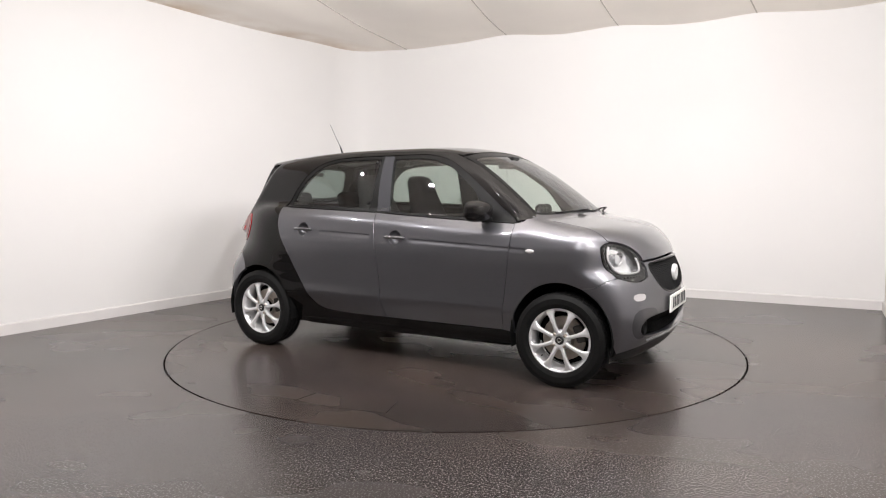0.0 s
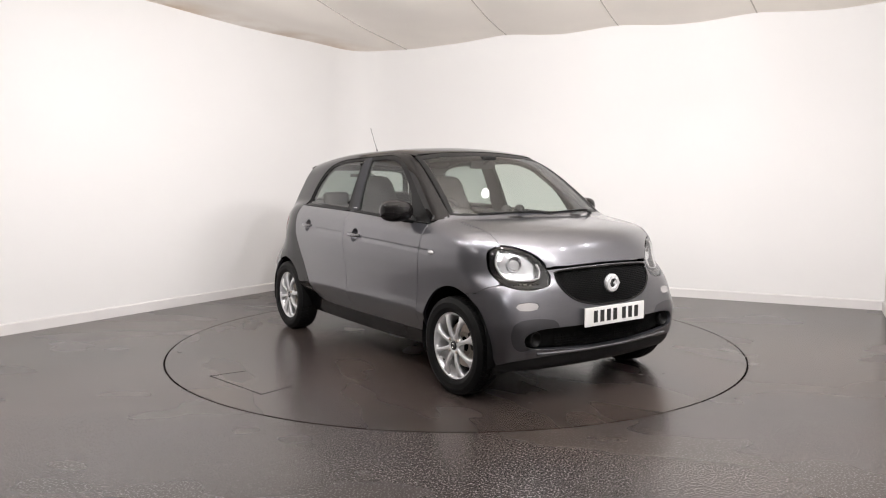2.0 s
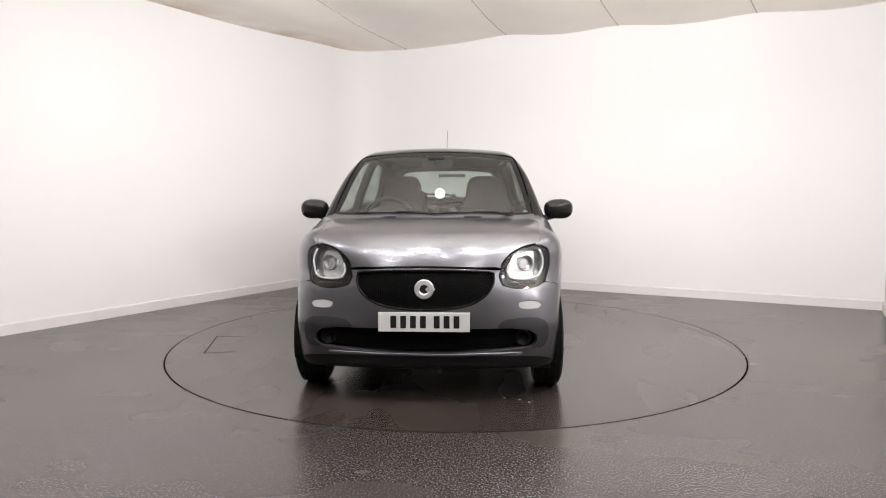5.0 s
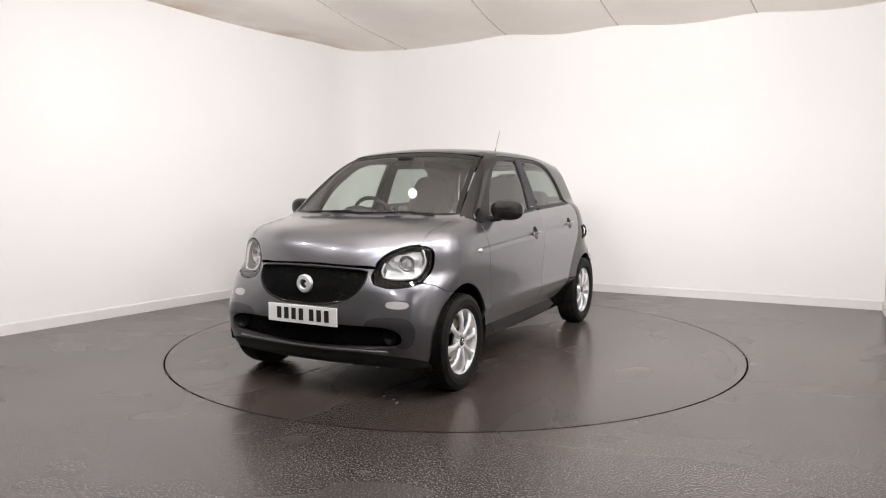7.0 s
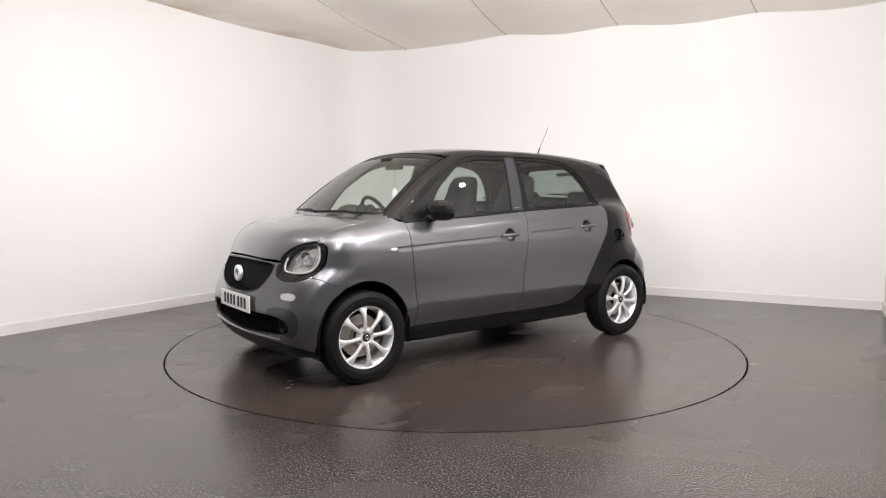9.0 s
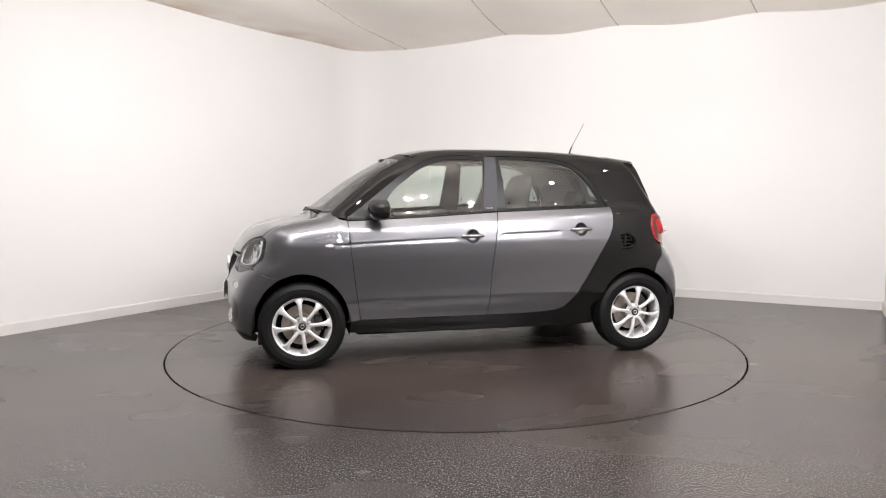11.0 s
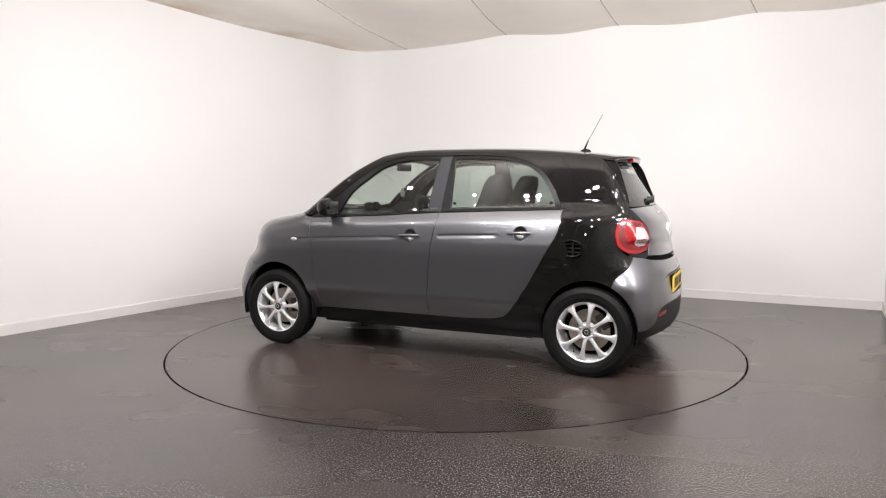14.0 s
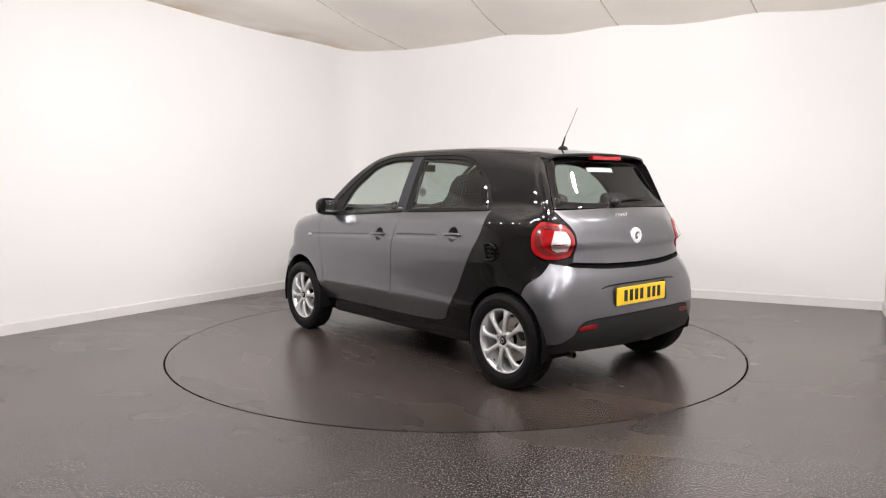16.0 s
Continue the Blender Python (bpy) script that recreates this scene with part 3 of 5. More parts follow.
def panel(name, kind, segments, material, parent, holes=(), gap=0.0025, depth=0.022, offset=0.0, mirror=False, cell=0.03, label="", edge=0.0025, step=0.018, ledge=()):
    """A pressed panel: cut by its outline from the skin, with rolled edges and depth. offset moves it along the skin's normal."""
    outer = shrink(loop(segments, step), gap)
    loops = [outer] + [shrink(loop(h, step), -gap)[::-1] for h in holes]
    lo, hi = outer.min(0), outer.max(0)
    gx, gy = np.meshgrid(np.arange(lo[0] + cell / 2, hi[0], cell), np.arange(lo[1] + cell / 2, hi[1], cell))
    g = np.stack([gx.ravel(), gy.ravel()], 1)
    keep = inside(outer, g)
    for h in loops[1:]:
        keep &= ~inside(h, g)
    g = g[keep]
    if len(g):
        d = np.min([edge_gap(l, g) for l in loops], axis=0)
        g = g[d > cell * 0.4]
    for x0, x1 in ledge:                  # close rows of points along the stamped ledge
        row = np.arange(x0, x1, 0.012)
        strip = np.concatenate([np.stack([row, CREASE_Z(row) - d], 1) for d in (-0.008, -0.002, 0.001, 0.004, 0.008, 0.014, 0.022, 0.031, 0.040, 0.047, 0.055)])
        d = CREASE_Z(g[:, 0]) - g[:, 1]
        g = g[(g[:, 0] < x0) | (g[:, 0] > x1) | (d < -0.012) | (d > 0.06)]
        ok = inside(outer, strip)
        for h in loops[1:]:
            ok &= ~inside(h, strip)
        strip = strip[ok]
        strip = strip[np.min([edge_gap(l, strip) for l in loops], axis=0) > 0.003]
        g = np.concatenate([g, strip])
    pts, edges, n0 = [], [], 0
    for l in loops:
        pts += [tuple(p) for p in l]
        edges += [(n0 + i, n0 + (i + 1) % len(l)) for i in range(len(l))]
        n0 += len(l)
    pts += [tuple(p) for p in g]
    v, e, f, ov, _, _ = delaunay_2d_cdt([Vector(p) for p in pts], edges, [], 0, 1e-6)
    v = np.array([tuple(q) for q in v])
    tri = np.array([t for t in f if len(t) == 3])
    c = v[tri].mean(1)
    ok = inside(outer, c)
    for h in loops[1:]:
        ok &= ~inside(h, c)
    tri = tri[ok]
    p3 = land(kind, v)
    nrm = skin_normal(p3)
    p3 = p3 + nrm * offset
    a, b, cc = p3[tri[:, 0]], p3[tri[:, 1]], p3[tri[:, 2]]
    flip = np.sum(np.cross(b - a, cc - a) * nrm[tri[:, 0]], 1) < 0
    tri[flip] = tri[flip][:, ::-1]
    verts, norms = [tuple(q) for q in p3], [tuple(q) for q in nrm]
    faces = [tuple(int(k) for k in t) for t in tri]
    if depth:
        seen = {}
        for t in faces:
            for i in range(3):
                k = (t[i], t[(i + 1) % 3])
                seen[k] = seen.get(k, 0) + 1
        rim = [k for k in seen if (k[1], k[0]) not in seen]
        outv = {}
        for i, j in rim:
            d = p3[j] - p3[i]
            o = np.cross(d, nrm[i])
            o /= max(np.linalg.norm(o), 1e-9)
            for q in (i, j):
                outv[q] = outv.get(q, np.zeros(3)) + o
        ids = {}
        for q, o in outv.items():
            o = o / max(np.linalg.norm(o), 1e-9)
            k = len(verts)
            verts += [tuple(p3[q] + o * edge * 0.3 - nrm[q] * edge * 0.5), tuple(p3[q] + o * edge * 0.35 - nrm[q] * (edge * 1.6)), tuple(p3[q] + o * edge * 0.1 - nrm[q] * depth)]
            m1 = nrm[q] + o
            norms += [tuple(m1 / np.linalg.norm(m1)), tuple(o), tuple(o)]
            ids[q] = (q, k, k + 1, k + 2)
        for i, j in rim:
            for s in range(3):
                faces.append((ids[j][s], ids[i][s], ids[i][s + 1], ids[j][s + 1]))
    if mirror:
        verts = [(x, -y, z) for x, y, z in verts]
        norms = [(x, -y, z) for x, y, z in norms]
        faces = [t[::-1] for t in faces]
    me = bpy.data.meshes.new(name)
    me.from_pydata(verts, [], faces)
    for p in me.polygons:
        p.use_smooth = True
    me.normals_split_custom_set_from_vertices(norms)
    return finish(new(name, me), material, parent, label)


CAR = thing("car", "small grey hatchback with black roof and pillars on the turntable", "car")
CAR_AT = (-0.0065, -0.105)
AX_F, AX_R, HUB_Z = 1.247, -1.247, 0.299


def arc(cx, cz, r, a0, a1, n=9, rz=None):
    rz = rz or r
    return [(cx + r * math.cos(radians(a0 + (a1 - a0) * i / (n - 1))), cz + rz * math.sin(radians(a0 + (a1 - a0) * i / (n - 1)))) for i in range(n)]


# lines that neighbouring panels share (x, z on the side)
ARCH_F = arc(AX_F, 0.312, 0.325, 197, 66, 9, 0.350)           # from its rear foot over the top to the bumper seam
ARCH_R = arc(AX_R - 0.008, 0.312, 0.312, -2, 118, 9, 0.330)           # from its front foot over the top to the bumper seam
DOOR_LINE = [(0.925, 1.02), (0.912, 0.85), (0.893, 0.68), (0.862, 0.44), (0.842, 0.318)]
B_LINE = [(-0.163, 1.072), (-0.135, 0.90), (-0.100, 0.62), (-0.082, 0.318)]
BACK_LINE = [(-0.56, 0.328), (-0.66, 0.352), (-0.735, 0.425), (-0.83, 0.565), (-0.945, 0.765), (-1.03, 0.915), (-1.055, 1.0), (-1.06, 1.108)]
WIN_A = [(0.94, 1.035), (0.80, 1.135), (0.637, 1.262), (0.50, 1.362), (0.384, 1.432), (0.28, 1.466), (0.135, 1.486), (-0.19, 1.482)]
WIN_C = [(-0.19, 1.482), (-0.50, 1.475), (-0.66, 1.460), (-0.79, 1.422), (-0.90, 1.343), (-0.985, 1.228), (-1.035, 1.108)]


def roof_y(x):
    return 0.545 - float(taper(x)) * 0.95


def roof_edge(x):
    return at_top(x, roof_y(x))[2]


SCREEN_EDGE = [(0.675, 1.065), (0.655, 1.15), (0.625, 1.28), (0.59, 1.40), (0.562, 1.468)]      # y, z
A_FRONT = [(at_front(y, z)[0], z) for y, z in SCREEN_EDGE]
HATCH_EDGE = [(0.475, 1.472), (0.510, 1.40), (0.555, 1.26), (0.592, 1.15), (0.60, 1.12)]         # y, z
C_REAR = [(at_rear(y, z)[0], z) for y, z in HATCH_EDGE]


BOWLS = [(0.040, 0.903), (-0.790, 0.939)]      # middle of each handle recess, on the side


def build_body():
    for mir in (False, True):
        s = -1 if mir else 1
        # doors
        fd = panel("front_door", "side", [DOOR_LINE, [DOOR_LINE[-1], (0.4, 0.318), B_LINE[-1]], B_LINE[::-1], [B_LINE[0], (0.4, 1.042), DOOR_LINE[0]]], M_GREY, CAR, mirror=mir, label="grey metallic front door", gap=0.0036, ledge=((0.13, 0.93),), holes=([arc(*BOWLS[0], 0.047, 0, 360, 25)],))
        rd = panel("rear_door", "side", [B_LINE, [B_LINE[-1], (-0.35, 0.319), BACK_LINE[0]], BACK_LINE, [BACK_LINE[-1], (-0.6, 1.092), B_LINE[0]]], M_GREY, CAR, mirror=mir, label="grey metallic rear door", gap=0.0036, ledge=((-0.66, -0.15),), holes=([arc(*BOWLS[1], 0.047, 0, 360, 25)],))
        # front wing
        hood_side = [at_top(x, y) for x, y in ((1.03, 0.655), (1.15, 0.657), (1.28, 0.659), (1.40, 0.660))] + [at_front(0.659, 0.916)]
        wing = [[(ARCH_F[0][0], 0.30)] + ARCH_F[1:], [ARCH_F[-1], (1.47, 0.645), (1.535, 0.685)], [(1.535, 0.685)] + [(at_front(y, z)[0], z) for y, z in ((0.706, 0.70), (0.728, 0.76), (0.735, 0.83), (0.718, 0.89), (0.665, 0.915))],
                [(p[0], p[2]) for p in hood_side[::-1]], [(1.03, hood_side[0][2]), (0.985, 1.035), (0.927, 1.022)], DOOR_LINE, [DOOR_LINE[-1], (ARCH_F[0][0], 0.30)]]
        panel("front_wing", "side", wing, M_GREY, CAR, mirror=mir, label="grey metallic front wing", cell=0.022, ledge=((0.88, 1.05),))
        # black cell: sill, quarter, pillars
        sill = [[(0.905, 0.318), (0.3, 0.316), (-0.55, 0.326)], [(-0.55, 0.326), (-0.66, 0.349), (-0.735, 0.42), (-0.79, 0.50)], [(-0.79, 0.50), (-0.88, 0.46), (-0.92, 0.30)], [(-0.92, 0.30), (-0.93, 0.215)], [(-0.93, 0.215), (0.0, 0.205), (0.92, 0.225)], [(0.92, 0.225), (0.905, 0.318)]]
        panel("sill", "side", sill, M_BLACK, CAR, mirror=mir, label="gloss black side sill", gap=0.0015)
        quarter = [BACK_LINE[3:], [BACK_LINE[-1], (-1.045, 1.108)], WIN_C[::-1][1:4] + [(-0.66, 1.462)], [(-0.66, 1.462), (-0.66, roof_edge(-0.66))], [(x, roof_edge(x)) for x in (-0.66, -0.9, -1.14, -1.26)],
                   [(-1.26, roof_edge(-1.26))] + C_REAR[1:], [C_REAR[-1], (-1.48, 1.06)], [(-1.48, 1.06), (-1.437, 1.044), (-1.408, 0.98), (-1.418, 0.89), (-1.465, 0.82), (-1.52, 0.80)],
                   [(-1.52, 0.80), (-1.50, 0.735), (-1.43, 0.67), ARCH_R[-1]], ARCH_R[::-1][:-1] + [(-0.921, 0.30)], [(-0.921, 0.30), (-0.88, 0.46), (-0.79, 0.505)]]
        qh = [[(-1.10, 0.89), (-1.13, 0.805)], [(-1.13, 0.805), (-1.185, 0.80), (-1.215, 0.835)], [(-1.215, 0.835), (-1.205, 0.885), (-1.16, 0.90), (-1.10, 0.89)]]
        panel("rear_quarter", "side", quarter, M_BLACK, CAR, mirror=mir, label="gloss black rear quarter panel", cell=0.022, gap=0.0018, holes=() if mir else (qh,))
        rail = [[(-0.66, 1.462), (-0.50, 1.477), (-0.19, 1.484)], WIN_A[::-1], [WIN_A[0], (1.03, 1.055)], A_FRONT, [A_FRONT[-1]] + [(x, roof_edge(x)) for x in (0.36, 0.2, 0.0, -0.3, -0.66)]]
        panel("roof_rail", "side", rail, M_BLACK, CAR, mirror=mir, label="gloss black windscreen pillar and roof rail", gap=0.0012, cell=0.02)
        # door window frames and glass
        wf = [[(0.935, 1.030)] + WIN_A[1:] + [], [WIN_A[-1], (-0.205, 1.30), (-0.167, 1.078)], [(-0.167, 1.078), (0.4, 1.046), (0.935, 1.030)]]
        gf = [[(0.70, 1.068), (0.60, 1.225), (0.48, 1.325), (0.375, 1.400), (0.27, 1.438), (0.13, 1.460), (-0.095, 1.458)], [(-0.095, 1.458), (-0.075, 1.25), (-0.055, 1.083)], [(-0.055, 1.083), (0.4, 1.060), (0.70, 1.046)]]
        frame_f = panel("window_frame", "side", wf, M_TRIM, fd, holes=(gf,), gap=0.0, depth=0.03, offset=-0.006, mirror=mir, label="black door window frame", cell=0.02)
        panel("window_glass", "side", gf, M_GLASS, fd, gap=-0.004, depth=0, offset=-0.014, mirror=mir, label="clear door window").visible_shadow = False
        strip = [[(-0.060, 1.080), (-0.085, 1.28), (-0.108, 1.475)], [(-0.108, 1.475), (-0.192, 1.476)], [(-0.192, 1.476), (-0.182, 1.28), (-0.163, 1.080)], [(-0.163, 1.080), (-0.060, 1.080)]]
        panel("pillar_cover", "side", strip, M_SATIN, fd, gap=0.001, depth=0.01, offset=0.0, mirror=mir, label="grey satin pillar cover", cell=0.02)
        part("badge_bar", box_bm(-0.135, -0.08, s * 0.730 - 0.003, s * 0.730 + 0.003, 1.094, 1.101), M_CHROME, fd, "tiny silver script bar")
        wr = [[(-0.167, 1.080), (-0.205, 1.30), (-0.19, 1.482)], WIN_C, [WIN_C[-1], (-0.6, 1.098), (-0.167, 1.080)]]
        gr = [[(-0.235, 1.098), (-0.228, 1.28), (-0.218, 1.462)], [(-0.218, 1.462), (-0.50, 1.456), (-0.65, 1.441), (-0.775, 1.404), (-0.88, 1.325), (-0.955, 1.222), (-1.0, 1.120)], [(-1.0, 1.120), (-0.6, 1.112), (-0.235, 1.098)]]
        panel("window_frame", "side", wr, M_TRIM, rd, holes=(gr,), gap=0.0, depth=0.03, offset=-0.006, mirror=mir, label="black rear window frame", cell=0.02)
        panel("window_glass", "side", gr, M_TINT, rd, gap=-0.004, depth=0, offset=-0.012, mirror=mir, label="tinted rear side window").visible_shadow = False
        for qx, qz in ((-0.255, 1.43), (-0.262, 1.135), (-0.965, 1.145)):
            q = at_side(qx, qz)
            bm = lathe_bm([(0.0, 0.0), (0.009, 0.0), (0.011, -0.004), (0.011, -0.012)], 14)
            ob = part("hinge_cap", bm, M_TRIM, rd, smooth=True)
            ob.matrix_local = Matrix.Translation((q[0], s * (q[1] - 0.006), q[2])) @ Matrix.Rotation(0 if s > 0 else math.pi, 4, "Z")
        # belt seals
        for d, x0, x1 in ((fd, 0.92, -0.155), (rd, -0.17, -1.05)):
            pts = []
            for k in range(14):
                x = x0 + (x1 - x0) * k / 13
                z = np.interp(x, [-1.06, -0.163, 0.4, 0.925], [1.104, 1.074, 1.042, 1.022])
                q = at_side(x, z)
                pts.append((q[0], s * (q[1] + 0.001), q[2]))
            part("belt_seal", tube_bm(pts, 0.0065, 6), M_TRIM, d, "black window belt seal", smooth=True)
        # handles
        for d, (bx, bz) in zip((fd, rd), BOWLS):
            hx, hz = bx + 0.005, bz + 0.002
            q = at_side(bx, bz)
            bowl = lathe_bm([(0.0, -0.046), (0.018, -0.045), (0.034, -0.038), (0.044, -0.022), (0.0495, -0.003)], 28)
            # the recess is body-coloured; its shade is painted in with the darker grey
            ob = part("handle_bowl", bowl, M_SHADED, d, "round pressed recess behind the handle, its shade put into darker paint", smooth=True)
            nv = skin_normal(np.array([q]))[0]
            ob.matrix_local = Matrix.Translation((bx, s * q[1], bz)) @ Vector((nv[0], s * nv[1], nv[2])).to_track_quat("Y", "Z").to_matrix().to_4x4()
            h = bmesh.new()
            n = 14
            rings = []
            for i in range(n + 1):
                t = -1 + 2 * i / n
                rr = math.sqrt(max(0.02, 1 - abs(t) ** 3.5))
                rings.append([h.verts.new((hx + 0.088 * t, s * (q[1] + 0.014 + 0.012 * (1 - t * t) + 0.008 * rr * math.cos(a)), hz - 0.002 * t + 0.0125 * rr * math.sin(a))) for a in [2 * math.pi * k / 10 for k in range(10)]])
            for i in range(n):
                for k in range(10):
                    h.faces.new((rings[i][k], rings[i][(k + 1) % 10], rings[i + 1][(k + 1) % 10], rings[i + 1][k]))
            h.faces.new(rings[0])
            h.faces.new(rings[-1])
            for ex in (-0.068, 0.068):
                merge(h, box_bm(hx + ex - 0.012, hx + ex + 0.012, *sorted((s * (q[1] - 0.004), s * (q[1] + 0.020))), hz - 0.009, hz + 0.009, 0.003))
            part("door_handle", h, M_HANDLE, d, "bright grey pull handle", smooth=True)
        # dark tubes added behind the door gaps to stand in for their shade
        for line in (DOOR_LINE, B_LINE, BACK_LINE):
            pts = [at_side(float(p[0]), float(p[1])) for p in spline(line, 0.06)]
            part("gap_shade", tube_bm([(p[0], s * (p[1] - 0.014), p[2]) for p in pts], 0.009, 6), M_UNDER, CAR, "black tube behind a door gap, standing in for its shade", smooth=True)
        # side repeater
        q = at_side(1.055, 0.851)
        rp = bmesh.new()
        bmesh.ops.create_uvsphere(rp, u_segments=16, v_segments=8, radius=1.0, matrix=Matrix.LocRotScale((q[0], s * q[1], q[2]), None, (0.030, 0.013, 0.014)))
        part("side_repeater", rp, M_WLENS, CAR, "clear oval side indicator", smooth=True)
        # mirrors
        mm = bmesh.new()
        bmesh.ops.create_uvsphere(mm, u_segments=28, v_segments=18, radius=1.0)
        for v in mm.verts:
            x, y, z = v.co
            sq = lambda t, p: math.copysign(abs(t) ** p, t)
            x2, y2, z2 = sq(x, 0.85), sq(y, 0.82), sq(z, 0.80)
            if x2 < -0.35:
                x2 = -0.35
            v.co = (0.705 + 0.085 * x2 - 0.02 * y2, s * (0.868 + 0.104 * y2), 1.098 + (0.070 + 0.004 * y2) * z2)
        mirror_ob = part("wing_mirror", mm, M_BLACK, CAR, "gloss black wing mirror", smooth=True)
        arm = tube_bm([(0.735, s * 0.715, 1.035), (0.735, s * 0.76, 1.036), (0.722, s * 0.81, 1.042), (0.715, s * 0.85, 1.052)], 0.024, 10, 0.8)
        part("mirror_arm", arm, M_TRIM, mirror_ob, smooth=True)
        gm = box_bm(0.668, 0.672, *sorted((s * 0.79, s * 0.935)), 1.055, 1.145, 0.0018)
        part("mirror_glass", gm, M_CHROME, mirror_ob, "silvered mirror glass")
    # bonnet
    half = [(1.175, 0.0), (1.165, 0.2), (1.135, 0.40), (1.075, 0.58), (1.03, 0.655)]
    side_l = [(1.03, 0.655), (1.15, 0.657), (1.28, 0.659), (1.40, 0.660), (at_front(0.659, 0.916)[0], 0.659)]
    lamp_l = [(at_front(y, z)[0], y) for y, z in ((0.659, 0.916), (0.61, 0.910), (0.55, 0.893), (0.495, 0.862), (0.452, 0.818), (0.44, 0.80))]
    fr = [at_front(y, 0.797 - 0.02 * (y / 0.44) ** 2) for y in (0.44, 0.3, 0.15, 0.0)]
    fr = [(p[0], p[1]) for p in fr]
    mirr = lambda seg: [(x, -y) for x, y in seg[::-1]]
    panel("bonnet", "top", [half, side_l, lamp_l, fr, mirr(fr), mirr(lamp_l), mirr(side_l), mirr(half)], M_GREY, CAR, label="grey metallic bonnet", cell=0.022)
    for s in (1, -1):
        tip = at_front(0.655, 0.913)[0]
        ul = [[(1.02, s * 0.60), (1.25, s * 0.60), (tip - 0.03, s * 0.60)], [(tip - 0.03, s * 0.60), (tip, s * 0.655), (tip - 0.03, s * 0.70)], [(tip - 0.03, s * 0.70), (1.25, s * 0.72), (1.02, s * 0.70)], [(1.02, s * 0.70), (1.02, s * 0.60)]]
        panel("wing_flange", "top", ul, M_GREY, CAR, offset=-0.0045, depth=0.0, gap=0.0, label="grey flange under the bonnet edge", cell=0.02)
    # cowl under the screen
    cw = [(1.18, 0.0), (1.17, 0.2), (1.14, 0.40), (1.08, 0.58), (1.035, 0.652)]
    cw2 = [(at_front(y, 1.07 + 0.01)[0], y) for y in (0.0, 0.2, 0.4, 0.58, 0.66)]
    panel("cowl", "top", [cw, cw2[::-1], mirr(cw2[::-1]), mirr(cw)], M_TRIM, CAR, label="black plastic cowl under the windscreen", offset=-0.006, gap=0.0)
    # windscreen with black border
    se = [(y - 0.008, z) for y, z in SCREEN_EDGE]
    top_z = [(0.40, 1.492), (0.2, 1.506), (0.0, 1.511)]
    outer = [se, [se[-1]] + top_z, [(-y, z) for y, z in ([se[-1]] + top_z)[::-1]], [(-y, z) for y, z in se[::-1]], [(-se[0][0], se[0][1]), (-0.4, 1.052), (0, 1.046), (0.4, 1.052), se[0]]]
    inn = [(0.638, 1.09), (0.617, 1.16), (0.588, 1.28), (0.555, 1.39), (0.535, 1.448)]
    inn_top = [(0.535, 1.448), (0.40, 1.468), (0.2, 1.480), (0.0, 1.484)]
    hole = [inn, inn_top, [(-y, z) for y, z in inn_top[::-1]], [(-y, z) for y, z in inn[::-1]], [(-0.638, 1.09), (-0.4, 1.082), (0, 1.076), (0.4, 1.082), (0.638, 1.09)]]
    ws = panel("windscreen", "front", hole, M_SCREEN, CAR, gap=-0.004, depth=0, offset=-0.006, label="clear laminated windscreen")
    ws.visible_shadow = False
    panel("screen_border", "front", outer, M_TRIM, ws, holes=(hole,), gap=0.0, offset=-0.004, depth=0.012, label="black ceramic border of the windscreen", cell=0.02)
    # roof
    rf = [(at_front(y, z)[0], y) for y, z in ((0.548, 1.474), (0.40, 1.494), (0.2, 1.508), (0.0, 1.513))]
    rs = [(x, roof_y(x) - 0.002) for x in (-1.15, -0.95, -0.7, -0.4, -0.1, 0.15)] + [rf[0]]
    rb = [(-1.185, 0.0), (-1.18, 0.25), (-1.165, 0.40), (-1.15, roof_y(-1.15) - 0.002)]
    panel("roof", "top", [rs, rf, mirr(rf), mirr(rs), mirr(rb), rb], M_BLACK, CAR, label="gloss black roof", cell=0.03, gap=0.001)


build_body()


# ---- nose ----
def pf(y, z):
    return flat("pan_front", at_front(y, z))


def pr(y, z):
    return flat("pan_rear", at_rear(y, z))


def sf(x, z):
    return flat("pan_front", at_side(x, z))


def sr(x, z):
    return flat("pan_rear", at_side(x, z))


def neg(seg):
    return [(-u, v) for u, v in seg[::-1]]


def both(half):
    """Half outline segments from the top middle to the bottom middle (u >= 0) -> the whole outline."""
    return half + [neg(s) for s in half[::-1]]


HEADLAMP = [[(0.450, 0.690), (0.436, 0.735), (0.450, 0.80), (0.50, 0.86), (0.58, 0.899), (0.655, 0.910)],
            [(0.655, 0.910), (0.708, 0.888), (0.726, 0.83), (0.719, 0.76), (0.692, 0.70), (0.62, 0.674), (0.53, 0.672), (0.450, 0.690)]]
GRILLE = [[(0.0, 0.778), (0.2, 0.775), (0.37, 0.765), (0.398, 0.755)], [(0.398, 0.755), (0.395, 0.705), (0.36, 0.645), (0.28, 0.592), (0.15, 0.563), (0.0, 0.556)]]
INTAKE = [[(0.0, 0.448), (0.3, 0.447), (0.50, 0.447), (0.60, 0.434)], [(0.60, 0.434), (0.642, 0.405), (0.640, 0.365), (0.60, 0.342), (0.45, 0.325), (0.2, 0.309), (0.0, 0.305)]]


def map_seg(segs, f):
    return [[f(*p) for p in s] for s in segs]


def half_box(kind, y0, y1, z0, z1):
    return [[(y0, z0), (y1, z0)], [(y1, z0), (y1, z1)], [(y1, z1), (y0, z1)], [(y0, z1), (y0, z0)]]


